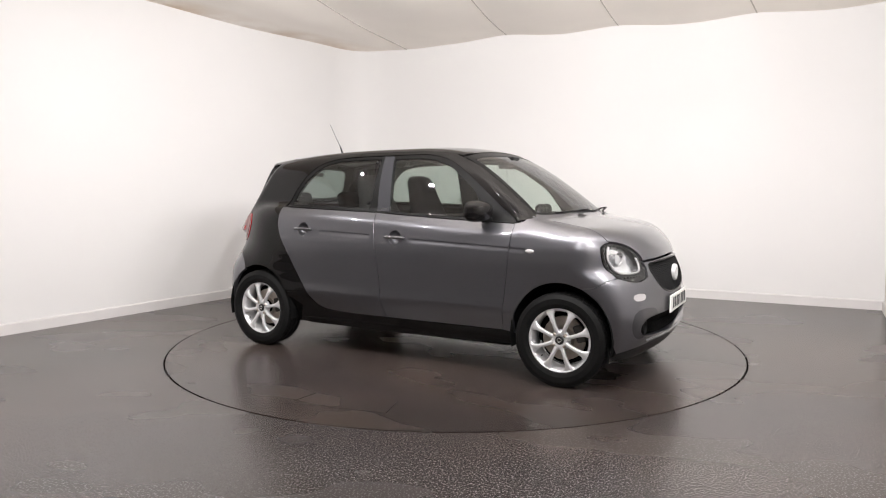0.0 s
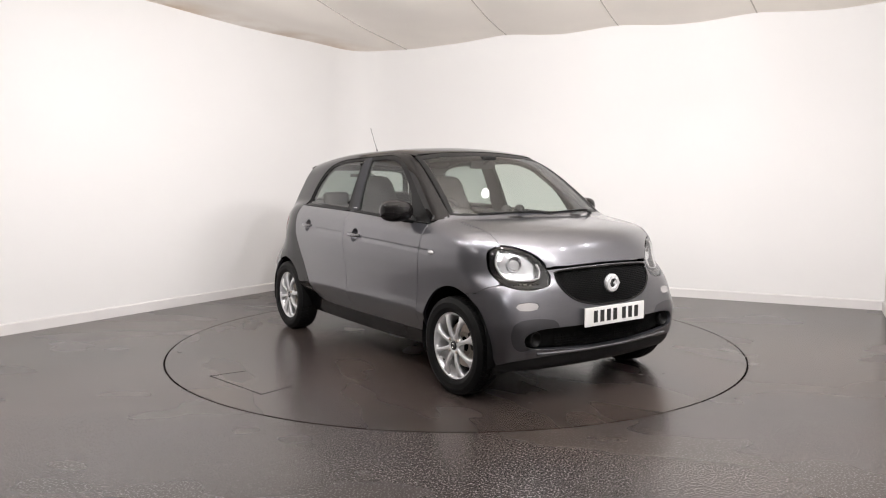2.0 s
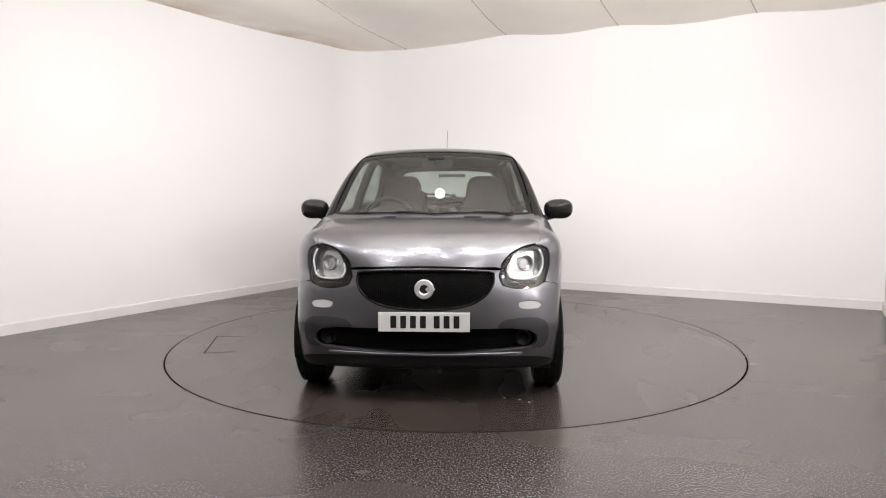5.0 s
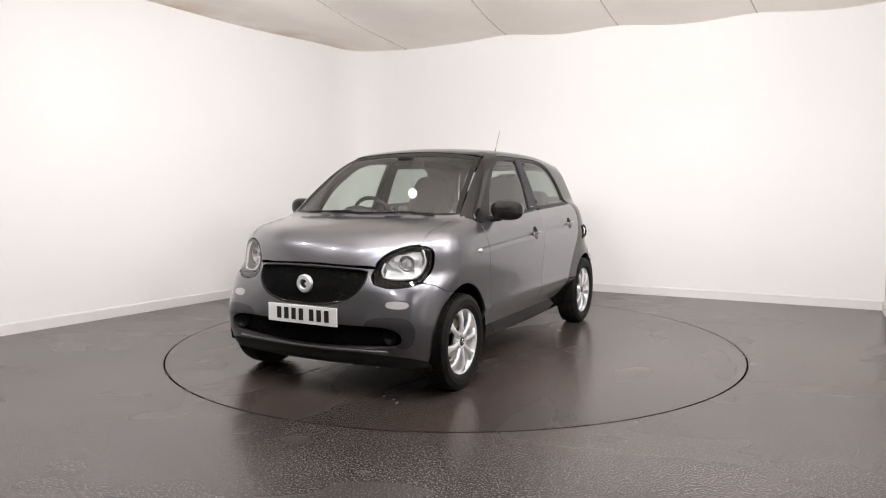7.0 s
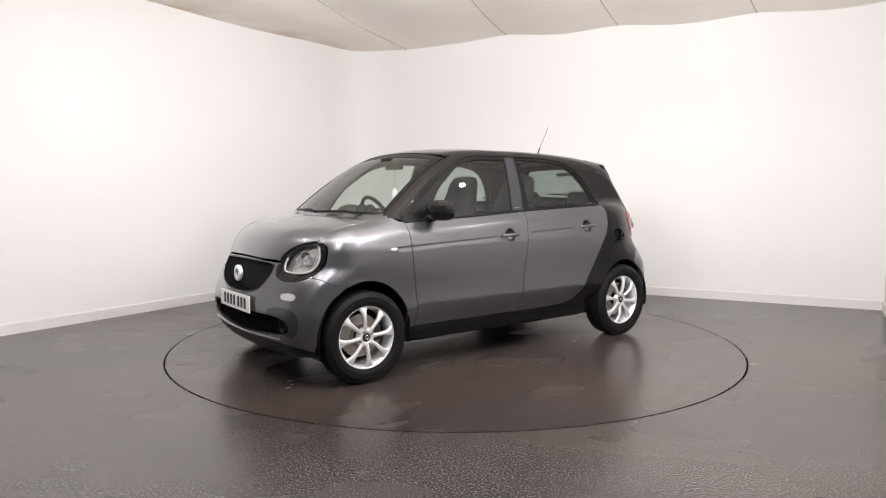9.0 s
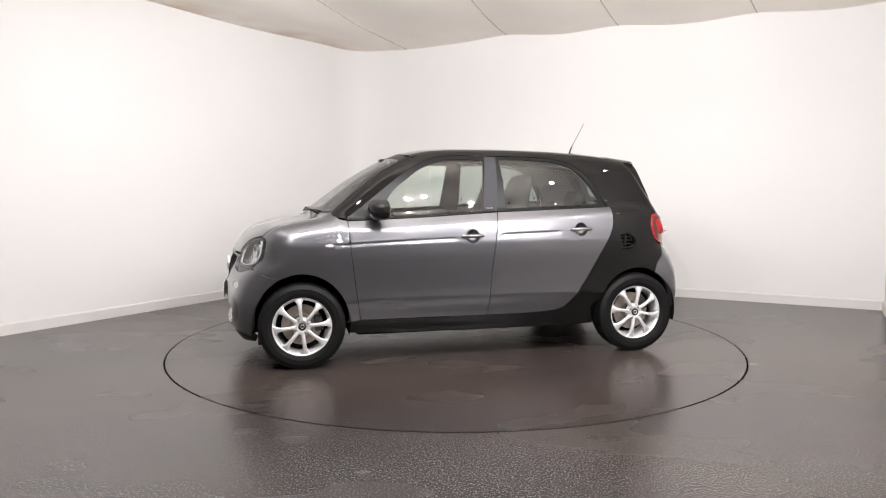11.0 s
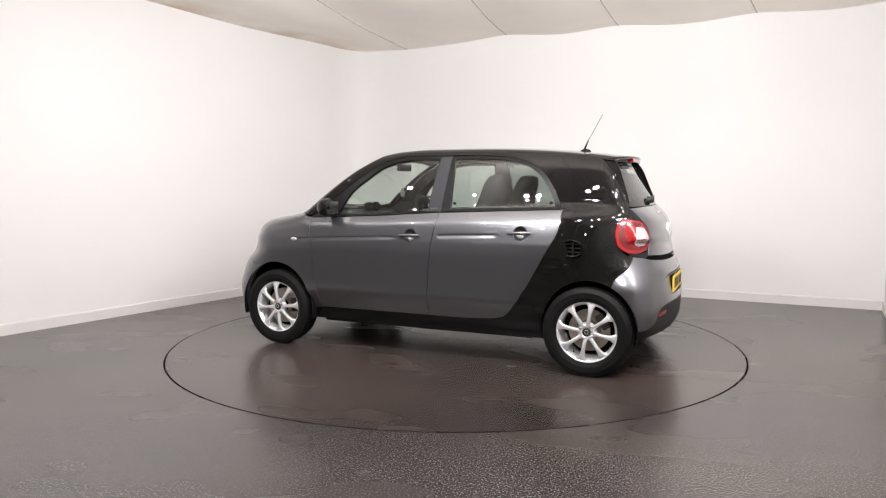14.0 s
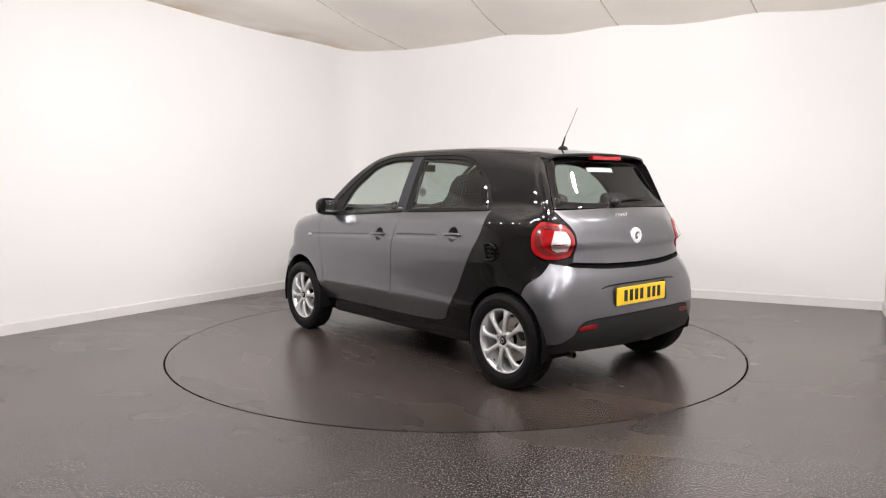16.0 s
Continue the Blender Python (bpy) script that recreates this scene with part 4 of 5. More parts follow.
def ring_badge(parent, x, z, r, face):
    """Plain silver ring badge with a small dark centre."""
    m = Matrix.Translation((x, 0, z)) @ Matrix.Rotation(-math.pi / 2 if face > 0 else math.pi / 2, 4, "Z")
    bm = lathe_bm([(r * 0.45, 0.0), (r * 0.47, 0.012), (r * 0.55, 0.016), (r * 0.9, 0.014), (r, 0.006), (r, -0.01)], 36)
    wedge = box_bm(-0.5 * r, 0.5 * r, 0.0, 0.012, -0.5 * r, 0.5 * r, 0.002)
    bmesh.ops.transform(wedge, matrix=Matrix.Translation((-0.62 * r * face * (1 if face > 0 else -1), 0.002, 0.0)) @ Matrix.Rotation(math.pi / 4, 4, "Y") @ Matrix.Scale(0.75, 4), verts=wedge.verts)
    merge(bm, wedge)
    ob = part("badge", bm, M_ALLOY, parent, "silver ring badge", smooth=False)
    ob.matrix_local = m
    bm = lathe_bm([(0.0, 0.004), (r * 0.47, 0.004)], 24)
    ob2 = part("badge_centre", bm, M_INK, ob)
    return ob


def plate(parent, x, z, face, material, label, y=0.0):
    """Registration plate with bars in place of its characters."""
    m = Matrix.Translation((x, y, z)) @ Matrix.Rotation(math.pi / 2 if face > 0 else -math.pi / 2, 4, "Z")
    ob = part("number_plate", box_bm(-0.26, 0.26, -0.004, 0.004, -0.0555, 0.0555, 0.002), material, parent, label)
    ob.matrix_local = m
    xs = [-0.168, -0.112, -0.056, 0.000, 0.078, 0.134, 0.190]
    for k, cx in enumerate(xs):
        w = 0.021
        part("plate_bar", box_bm(cx - 0.011 - w / 2, cx - 0.011 + w / 2 + 0.012, -0.0058, -0.0035, -0.034, 0.036), M_INK, ob)
    return ob


def build_nose():
    bump_half = [[pf(0.0, 0.792), pf(0.2, 0.788), pf(0.44, 0.774)], [pf(0.44, 0.774), pf(0.425, 0.74), pf(0.445, 0.690)],
                 [pf(0.445, 0.690), pf(0.53, 0.668), pf(0.62, 0.670), pf(0.697, 0.696)],
                 [pf(0.697, 0.696), sf(1.535, 0.685), sf(1.47, 0.645), sf(*ARCH_F[-1])],
                 [sf(*ARCH_F[-1])] + [sf(*q) for q in arc(AX_F, 0.312, 0.325, 58, -2, 5, 0.350)] + [sf(1.59, 0.24)],
                 [sf(1.59, 0.24), pf(0.66, 0.272), pf(0.45, 0.283), pf(0.2, 0.288), pf(0.0, 0.289)]]
    gr, it = map_seg(GRILLE, pf), map_seg(INTAKE, pf)
    drl = [[pf(0.545, 0.592), pf(0.60, 0.600), pf(0.655, 0.594)], [pf(0.655, 0.594), pf(0.672, 0.577), pf(0.655, 0.560)], [pf(0.655, 0.560), pf(0.60, 0.556), pf(0.552, 0.562)], [pf(0.552, 0.562), pf(0.54, 0.577), pf(0.545, 0.592)]]
    drl_r = [neg(s) for s in drl[::-1]]
    bp = panel("front_bumper", "pan_front", both(bump_half), M_GREY, CAR, holes=(both(gr), both(it), drl, drl_r), cell=0.02, label="grey metallic front bumper", depth=0.03)
    panel("grille", "pan_front", both(gr), M_PLASTIC, bp, gap=0.0, offset=-0.028, depth=0.0, label="black honeycomb grille", cell=0.03)
    # grille border and mesh of small cells
    rim = [land("pan_front", [p])[0] for p in loop(both(gr), 0.02)]
    pts = [(q[0] - 0.004, q[1], q[2]) for q in rim]
    part("grille_rim", tube_bm(pts + pts[:1], 0.0075, 6), M_BLACK, bp, "gloss black grille surround", smooth=True)
    cells = bmesh.new()
    poly = loop(both(GRILLE), 0.03)
    spots = np.array([(-0.40 + 0.021 * i + (0.0105 if r % 2 else 0), 0.57 + 0.0105 * r) for r in range(19) for i in range(39)])
    spots = spots[inside(poly, spots) & (np.abs(spots[:, 0]) + np.abs(spots[:, 1] - 0.675) > 0.04)]
    for qx, y, z in land("front", spots):
        v = [cells.verts.new((qx - 0.014 + (0 if k % 2 else 0.003), y + 0.0085 * math.cos(k * math.pi / 3), z + 0.006 * math.sin(k * math.pi / 3))) for k in range(6)]
        w = [cells.verts.new((p.co.x - 0.012, y + (p.co.y - y) * 0.75, z + (p.co.z - z) * 0.75)) for p in v]
        for k in range(6):
            cells.faces.new((v[k], v[(k + 1) % 6], w[(k + 1) % 6], w[k]))
    tagged(part("grille_mesh", cells, M_DASH, bp, "black honeycomb cells of the grille"), kind="stuff")
    ring_badge(bp, at_front(0, 0.675)[0] - 0.006, 0.675, 0.056, 1)
    panel("air_intake", "pan_front", both(it), M_UNDER, bp, gap=-0.004, offset=-0.05, depth=0.0, label="dark lower air intake")
    # intake: slat net and end bowls
    net = bmesh.new()
    for z in (0.325, 0.340, 0.355, 0.37, 0.385):
        pts = [(at_front(y, z)[0] - 0.032, y, z) for y in np.linspace(-0.43, 0.43, 15)]
        merge(net, tube_bm(pts, 0.0028, 5))
    for y in np.linspace(-0.42, 0.42, 36):
        merge(net, tube_bm([(at_front(y, 0.318)[0] - 0.032, y, 0.318), (at_front(y, 0.40)[0] - 0.034, y, 0.40)], 0.0024, 4))
    tagged(part("intake_mesh", net, M_UNDER, bp, "black mesh in the lower intake"), kind="stuff")
    for s in (1, -1):
        q = at_front(0.565, 0.388)
        cup = lathe_bm([(0.0, -0.02), (0.030, -0.02), (0.036, 0.004), (0.041, 0.008), (0.045, 0.002), (0.045, -0.03)], 28)
        ob = part("fog_lamp_blank", cup, M_TRIM, bp, "round black blank in the intake end", smooth=True)
        ob.matrix_local = Matrix.Translation((q[0] - 0.022, s * 0.565, 0.388)) @ Matrix.Rotation(-math.pi / 2, 4, "Z")
        d = drl if s > 0 else drl_r
        panel("indicator_lens", "pan_front", d, M_WLENS, bp, gap=0.0, offset=-0.003, depth=0.01, label="clear front indicator lens", cell=0.012, step=0.008)
        # thin dark panel on the bumper paints the shade of its hollow intake ends
        sur = [[(0.42, 0.458), (0.45, 0.492), (0.56, 0.508), (0.66, 0.502), (0.70, 0.478)], [(0.70, 0.478), (0.715, 0.42), (0.70, 0.355), (0.665, 0.328)], [(0.665, 0.328), (0.63, 0.332), (0.606, 0.340)], [(0.606, 0.340), (0.645, 0.363), (0.648, 0.407), (0.604, 0.438)], [(0.604, 0.438), (0.50, 0.452), (0.42, 0.452)]]
        panel("intake_shade", "pan_front", map_seg(sur, pf), M_SHADED, bp, gap=0.0, offset=0.0012, depth=0.004, mirror=s < 0, label="thin dark grey panel standing in for the shade of the scooped intake surround", cell=0.015)
    # silver line and black apron
    pts = [(at_front(y, 0.297 + 0.01 * y * y)[0] + 0.002, y, 0.297 + 0.02 * y * y) for y in np.linspace(-0.56, 0.56, 25)]
    part("lip_line", tube_bm(pts, 0.0095, 10), M_GREY, bp, "rounded grey lip under the intake", smooth=True)
    apron = [[pf(0.0, 0.287), pf(0.2, 0.286), pf(0.45, 0.281), pf(0.66, 0.270), sf(1.585, 0.238)], [sf(1.585, 0.238), sf(1.56, 0.20)], [sf(1.56, 0.20), pf(0.6, 0.195), pf(0.3, 0.190), pf(0.0, 0.188)]]
    panel("apron", "pan_front", both(apron), M_PLASTIC, bp, gap=0.001, offset=-0.004, depth=0.05, label="black plastic front apron")
    plate(bp, at_front(0.0, 0.49)[0] + 0.012, 0.492, 1, M_WHITE_PLATE, "white front plate with dark bars")
    # headlamps
    hl = map_seg(HEADLAMP, pf)
    for s in (1, -1):
        mir = s < 0
        body = panel("headlamp", "pan_front", hl, M_TRIM, CAR, gap=0.001, offset=-0.055, depth=0.0, mirror=mir, label="clear headlamp with chrome reflector in black bowl", cell=0.02)
        rim_in = [[(0.492, 0.735), (0.480, 0.765), (0.492, 0.812), (0.526, 0.866), (0.588, 0.893), (0.644, 0.900)], [(0.644, 0.900), (0.682, 0.880), (0.690, 0.83), (0.684, 0.775), (0.662, 0.735), (0.610, 0.722), (0.545, 0.722), (0.492, 0.735)]]
        panel("lamp_bezel", "pan_front", hl, M_BLACK, body, holes=(map_seg(rim_in, pf),), gap=0.001, offset=-0.012, depth=0.045, mirror=mir, label="gloss black headlamp bezel", cell=0.015, step=0.012)
        panel("headlamp_lens", "pan_front", hl, M_LENS, body, gap=0.0005, offset=-0.001, depth=0.0, mirror=mir, label="clear polycarbonate lens", cell=0.02).visible_shadow = False
        panel("lamp_reflector", "pan_front", map_seg(rim_in, pf), M_REFLECTOR, body, gap=-0.003, offset=-0.048, depth=0.0, mirror=mir, label="chrome reflector", cell=0.02)
        # daytime light guide in a U along the lower edge
        guide = [(0.668, 0.882), (0.691, 0.83), (0.685, 0.775), (0.661, 0.729), (0.61, 0.716), (0.545, 0.716), (0.488, 0.728), (0.474, 0.762), (0.486, 0.806)]
        pts = []
        for p in spline(guide, 0.02) + [np.array(guide[-1])]:
            q = at_front(p[0], p[1])
            pts.append((q[0] - 0.010, s * q[1], q[2]))
        part("light_guide", tube_bm(pts, 0.0065, 8), M_WLENS, body, "white daytime light guide", smooth=True)
        q = at_front(0.585, 0.80)
        for dy, dz, r in ((0.0, 0.005, 0.045), (-0.055, -0.035, 0.022)):
            bowl = lathe_bm([(0.004, -0.02), (r * 0.5, -0.016), (r * 0.85, 0.0), (r, 0.012), (r * 1.05, 0.010)], 28)
            ob = part("lamp_bowl", bowl, M_CHROME, body, "round chrome lamp bowl", smooth=True)
            ob.matrix_local = Matrix.Translation((q[0] - 0.045, s * (q[1] + dy), q[2] + dz)) @ Matrix.Rotation(-math.pi / 2 + s * 0.35, 4, "Z")
        for k in range(6):
            y = 0.50 + 0.026 * k
            q = at_front(y, 0.694)
            part("led_facet", box_bm(q[0] - 0.022, q[0] - 0.014, *sorted((s * (y - 0.010), s * (y + 0.010))), 0.688, 0.699, 0.002), M_DARKSTEEL, body)
    # wipers
    for y0, y1 in ((-0.50, 0.05), (0.02, 0.52)):
        pts = []
        for k in range(9):
            y = y0 + (y1 - y0) * k / 8
            z = 1.082 + 0.006 * math.sin(math.pi * k / 8)
            q = at_front(y, z)
            pts.append((q[0] + 0.010, y, z))
        w = part("wiper", tube_bm(pts, 0.006, 6), M_TRIM, CAR, "black windscreen wiper", smooth=True)
        m = pts[4]
        e = (at_front(y1, 1.07)[0], y1 + 0.01, 1.062)
        part("wiper_arm", tube_bm([e, (m[0] + 0.014, (m[1] + e[1]) / 2, m[2] + 0.006), (m[0] + 0.008, m[1], m[2] + 0.004)], 0.0075, 6, 0.7), M_TRIM, w, smooth=True)


build_nose()


# ---- tail ----
TAILLAMP_U = [[sr(-1.410, 0.985), sr(-1.438, 1.038), pr(0.66, 1.038), pr(0.58, 1.022)], [pr(0.58, 1.022), pr(0.545, 0.96), pr(0.55, 0.89), pr(0.575, 0.835)],
              [pr(0.575, 0.835), pr(0.64, 0.818), sr(-1.49, 0.82)], [sr(-1.49, 0.82), sr(-1.432, 0.86), sr(-1.410, 0.93), sr(-1.410, 0.985)]]


def build_tail():
    hatch = [[pr(0.0, 1.118), pr(0.3, 1.116), pr(0.600, 1.110)], [pr(0.600, 1.110), pr(0.575, 1.06), pr(0.545, 1.01), pr(0.528, 0.95), pr(0.535, 0.88), pr(0.565, 0.80)],
             [pr(0.565, 0.80), pr(0.3, 0.782), pr(0.0, 0.776)]]
    ht = panel("tailgate", "pan_rear", both(hatch), M_GREY, CAR, cell=0.022, label="grey metallic tailgate", gap=0.002)
    # glazed upper tailgate
    he = [(y - 0.004, z) for y, z in HATCH_EDGE]
    outer = [[(0.0, 1.478), (0.3, 1.476), he[0]], he, [he[-1], (0.3, 1.120), (0.0, 1.122)]]
    inner = [[(0.0, 1.418), (0.28, 1.414), (0.41, 1.400)], [(0.41, 1.400), (0.455, 1.365), (0.49, 1.28), (0.515, 1.20), (0.52, 1.165)], [(0.52, 1.165), (0.3, 1.152), (0.0, 1.15)]]
    gl = panel("rear_window", "rear", both(inner), M_TINT, ht, gap=-0.004, depth=0, offset=-0.006, label="tinted heated rear window")
    gl.visible_shadow = False
    panel("rear_window_frame", "rear", both(outer), M_BLACK, ht, holes=(both(inner),), gap=0.001, offset=-0.002, depth=0.02, cell=0.02, label="gloss black rear window surround")
    st = [[(0.165, 1.382), (0.03, 1.384), (-0.10, 1.382)], [(-0.10, 1.382), (-0.10, 1.352)], [(-0.10, 1.352), (0.03, 1.354), (0.165, 1.352)], [(0.165, 1.352), (0.165, 1.382)]]
    panel("window_sticker", "rear", st, M_BASE, gl, gap=0.0, offset=-0.009, depth=0.0, label="pale sticker inside the rear window", cell=0.04)
    # spoiler: a lip over the window with two side fins
    sp_bm = bmesh.new()
    grid = []
    for i in range(9):
        rowv = []
        for j in range(25):
            y = -0.505 + 1.01 * j / 24
            t = i / 8
            x0, x1 = -1.185 + 0.03 * (y / 0.505) ** 2, -1.425 + 0.07 * (y / 0.505) ** 2
            x = x0 + (x1 - x0) * t
            z = float(ROOF_Z(x)) - 0.11 * y * y - (0.018 * max(0, (abs(y) - 0.44) / 0.06) ** 2) + 0.003
            rowv.append(sp_bm.verts.new((x, y, z)))
        grid.append(rowv)
    low = []
    for rowv, dz in ((grid[-1], -0.018),):
        low.append([sp_bm.verts.new((v.co.x + 0.008, v.co.y, v.co.z + dz)) for v in rowv])
    low.append([sp_bm.verts.new((v.co.x + 0.10, v.co.y, v.co.z - 0.022)) for v in grid[-1]])
    rows = grid + low
    for i in range(len(rows) - 1):
        for j in range(24):
            sp_bm.faces.new((rows[i][j], rows[i][j + 1], rows[i + 1][j + 1], rows[i + 1][j]))
    sp = part("roof_spoiler", sp_bm, M_BLACK, ht, "gloss black roof spoiler", smooth=True)
    for s in (1, -1):
        fin = bmesh.new()
        a, b = [], []
        for k in range(8):
            t = k / 7
            z = 1.445 - 0.30 * t
            yy = 0.482 + 0.090 * t
            x = at_rear(yy, z)[0]
            out = 0.055 * (1 - t) ** 0.8 + 0.002
            a.append((fin.verts.new((x + 0.02, s * (yy + 0.012), z)), fin.verts.new((x - out, s * (yy + 0.004), z))))
            b.append((fin.verts.new((x + 0.02, s * (yy - 0.012), z)), fin.verts.new((x - out, s * (yy - 0.006), z))))
        for k in range(7):
            fin.faces.new((a[k][0], a[k][1], a[k + 1][1], a[k + 1][0]))
            fin.faces.new((b[k][0], b[k][1], b[k + 1][1], b[k + 1][0]))
            fin.faces.new((a[k][1], b[k][1], b[k + 1][1], a[k + 1][1]))
        part("side_fin", fin, M_BLACK, sp, "black fin beside the rear window", smooth=False)
    q = -1.405
    zr = float(ROOF_Z(q))
    part("brake_light", box_bm(q - 0.012, q + 0.03, -0.15, 0.15, zr - 0.040, zr - 0.012, 0.006), M_RED, sp, "red high-level brake light")
    # wiper
    pts = [(at_rear(y, z)[0] - 0.016, y, z) for y, z in ((0.06, 1.158), (-0.02, 1.168), (-0.12, 1.176), (-0.24, 1.180), (-0.33, 1.178))]
    rw = part("rear_wiper", tube_bm(pts, 0.011, 8, 0.5), M_PLASTIC, ht, "black rear wiper arm", smooth=True)
    knob = lathe_bm([(0.0, 0.03), (0.018, 0.028), (0.024, 0.018), (0.026, -0.02)], 20)
    kb = part("wiper_knob", knob, M_PLASTIC, rw, smooth=True)
    kb.matrix_local = Matrix.Translation((at_rear(0.05, 1.158)[0] - 0.012, 0.05, 1.158)) @ Matrix.Rotation(math.pi / 2, 4, "Z")
    ring_badge(ht, at_rear(0, 0.94)[0] + 0.004, 0.94, 0.052, -1)
    for k in range(5):
        y = 0.135 - 0.026 * k
        part("script_bar", box_bm(at_rear(y, 1.07)[0] - 0.004, at_rear(y, 1.07)[0] + 0.004, y - 0.010, y + 0.008, 1.064, 1.082 + (0.006 if k == 4 else 0), 0.002), M_CHROME, ht, "silver script shape")
    # lamps
    for s in (1, -1):
        mir = s < 0
        lamp = panel("tail_lamp", "pan_rear", TAILLAMP_U, M_RED, CAR, gap=0.002, offset=0.005, depth=0.05, mirror=mir, label="red tail lamp with white square centre", cell=0.02, edge=0.006)
        wl = [[pr(0.650, 0.985), pr(0.592, 0.980)], [pr(0.592, 0.980), pr(0.580, 0.93), pr(0.590, 0.868)], [pr(0.590, 0.868), pr(0.640, 0.862)], [pr(0.640, 0.862), pr(0.664, 0.885), pr(0.668, 0.945), pr(0.650, 0.985)]]
        channel = [[sr(-1.432, 0.985), sr(-1.458, 1.016), pr(0.655, 1.020), pr(0.592, 1.006)], [pr(0.592, 1.006), pr(0.564, 0.955), pr(0.568, 0.89), pr(0.588, 0.850)], [pr(0.588, 0.850), pr(0.64, 0.838), sr(-1.497, 0.842)], [sr(-1.497, 0.842), sr(-1.452, 0.872), sr(-1.431, 0.93), sr(-1.432, 0.985)]]
        inner = [[pr(0.684, 1.000), pr(0.584, 0.992)], [pr(0.584, 0.992), pr(0.572, 0.93), pr(0.582, 0.858)], [pr(0.582, 0.858), pr(0.655, 0.850)], [pr(0.655, 0.850), pr(0.690, 0.880), pr(0.698, 0.945), pr(0.684, 1.000)]]
        panel("lamp_channel", "pan_rear", channel, M_DARKRED, lamp, holes=(inner,), gap=0.0, offset=0.0075, depth=0.004, mirror=mir, label="dark red ring in the tail lamp", cell=0.015, step=0.01)
        panel("reversing_lens", "pan_rear", wl, M_WLENS, lamp, gap=0.0, offset=0.009, depth=0.012, mirror=mir, label="white reversing lens", cell=0.015, step=0.01, edge=0.004)
        # quarter infill between lamp and tailgate
        infill = [[pr(0.606, 1.114), sr(-1.48, 1.058)], [sr(-1.48, 1.058), sr(-1.439, 1.043)], [sr(-1.439, 1.043), pr(0.66, 1.041), pr(0.577, 1.026)], [pr(0.577, 1.026), pr(0.540, 0.96), pr(0.545, 0.89), pr(0.57, 0.828)], [pr(0.57, 0.828), pr(0.64, 0.814), sr(-1.49, 0.816)], [sr(-1.49, 0.816), sr(-1.52, 0.80)],
                  [sr(-1.52, 0.80), pr(0.60, 0.786), pr(0.568, 0.797)], [pr(0.568, 0.797), pr(0.538, 0.88), pr(0.531, 0.95), pr(0.548, 1.012), pr(0.578, 1.062), pr(0.606, 1.114)]]
        panel("lamp_surround", "pan_rear", infill, M_BLACK, CAR, gap=0.0, offset=-0.001, depth=0.03, mirror=mir, label="gloss black tail lamp surround", cell=0.02)
    # bumper
    arch_end = arc(AX_R - 0.008, 0.312, 0.312, 118, 186, 6, 0.330)
    bump = [[pr(0.0, 0.745), pr(0.3, 0.751), pr(0.565, 0.772)], [pr(0.565, 0.772), pr(0.60, 0.782), sr(-1.52, 0.796)], [sr(-1.52, 0.796), sr(-1.50, 0.733), sr(-1.43, 0.668), sr(*arch_end[0])],
            [sr(*q) for q in arch_end[:-1]] + [sr(-1.575, 0.32)], [sr(-1.575, 0.32), pr(0.70, 0.33), pr(0.62, 0.375)], [pr(0.62, 0.375), pr(0.56, 0.445), pr(0.42, 0.462)], [pr(0.42, 0.462), pr(0.2, 0.468), pr(0.0, 0.47)]]
    well = [[pr(0.315, 0.640), pr(0.1, 0.643), pr(-0.245, 0.640)], [pr(-0.245, 0.640), pr(-0.245, 0.516)], [pr(-0.245, 0.516), pr(0.1, 0.514), pr(0.315, 0.516)], [pr(0.315, 0.516), pr(0.315, 0.640)]]
    rb = panel("rear_bumper", "pan_rear", both(bump), M_GREY, CAR, holes=(well,), cell=0.022, label="grey metallic rear bumper", depth=0.03)
    panel("plate_well", "pan_rear", well, M_GREY, rb, gap=-0.004, offset=-0.024, depth=0.0, label="grey recess behind the rear plate", cell=0.04)
    low = [[pr(0.0, 0.468), pr(0.2, 0.466), pr(0.42, 0.460)], [pr(0.42, 0.460), pr(0.56, 0.443), pr(0.62, 0.373)], [pr(0.62, 0.373), pr(0.70, 0.328), sr(-1.575, 0.318)], [sr(-1.575, 0.318), sr(-1.575, 0.26)], [sr(-1.575, 0.26), pr(0.6, 0.265), pr(0.3, 0.26), pr(0.0, 0.26)]]
    panel("rear_valance", "pan_rear", both(low), M_PLASTIC, rb, gap=0.001, offset=-0.004, depth=0.05, label="black plastic rear valance")
    strip = [[pr(0.0, 0.780), pr(0.3, 0.786), pr(0.57, 0.80)], [pr(0.57, 0.80), pr(0.57, 0.765)], [pr(0.57, 0.765), pr(0.3, 0.742), pr(0.0, 0.736)]]
    panel("load_lip", "pan_rear", both(strip), M_UNDER, rb, gap=0.0, offset=-0.025, depth=0.0, label="black load lip")
    for s in (1, -1):
        refl = [[(0.455, 0.424), (0.52, 0.424), (0.59, 0.416)], [(0.59, 0.416), (0.585, 0.398)], [(0.585, 0.398), (0.52, 0.402), (0.46, 0.404)], [(0.46, 0.404), (0.455, 0.424)]]
        panel("reflector", "pan_rear", map_seg(refl, pr), M_RED, rb, gap=0.0, offset=0.002, depth=0.01, mirror=s < 0, label="red rear reflector", cell=0.015, step=0.01)
    pts = [(at_rear(y, 0.662)[0] - 0.001, y, 0.655 - 0.02 * (abs(y) / 0.4) ** 6) for y in np.linspace(-0.40, 0.40, 21)]
    part("plate_recess", tube_bm(pts, 0.006, 6), M_TRIM, rb, "dark shut line over the rear plate", smooth=True)
    plate(rb, at_rear(0.0, 0.58)[0] + 0.008, 0.578, -1, M_YELLOW_PLATE, "yellow rear plate with dark bars", 0.035)
    ex = lathe_bm([(0.016, 0.0), (0.021, 0.0), (0.022, 0.05), (0.022, 0.16), (0.016, 0.16)], 20)
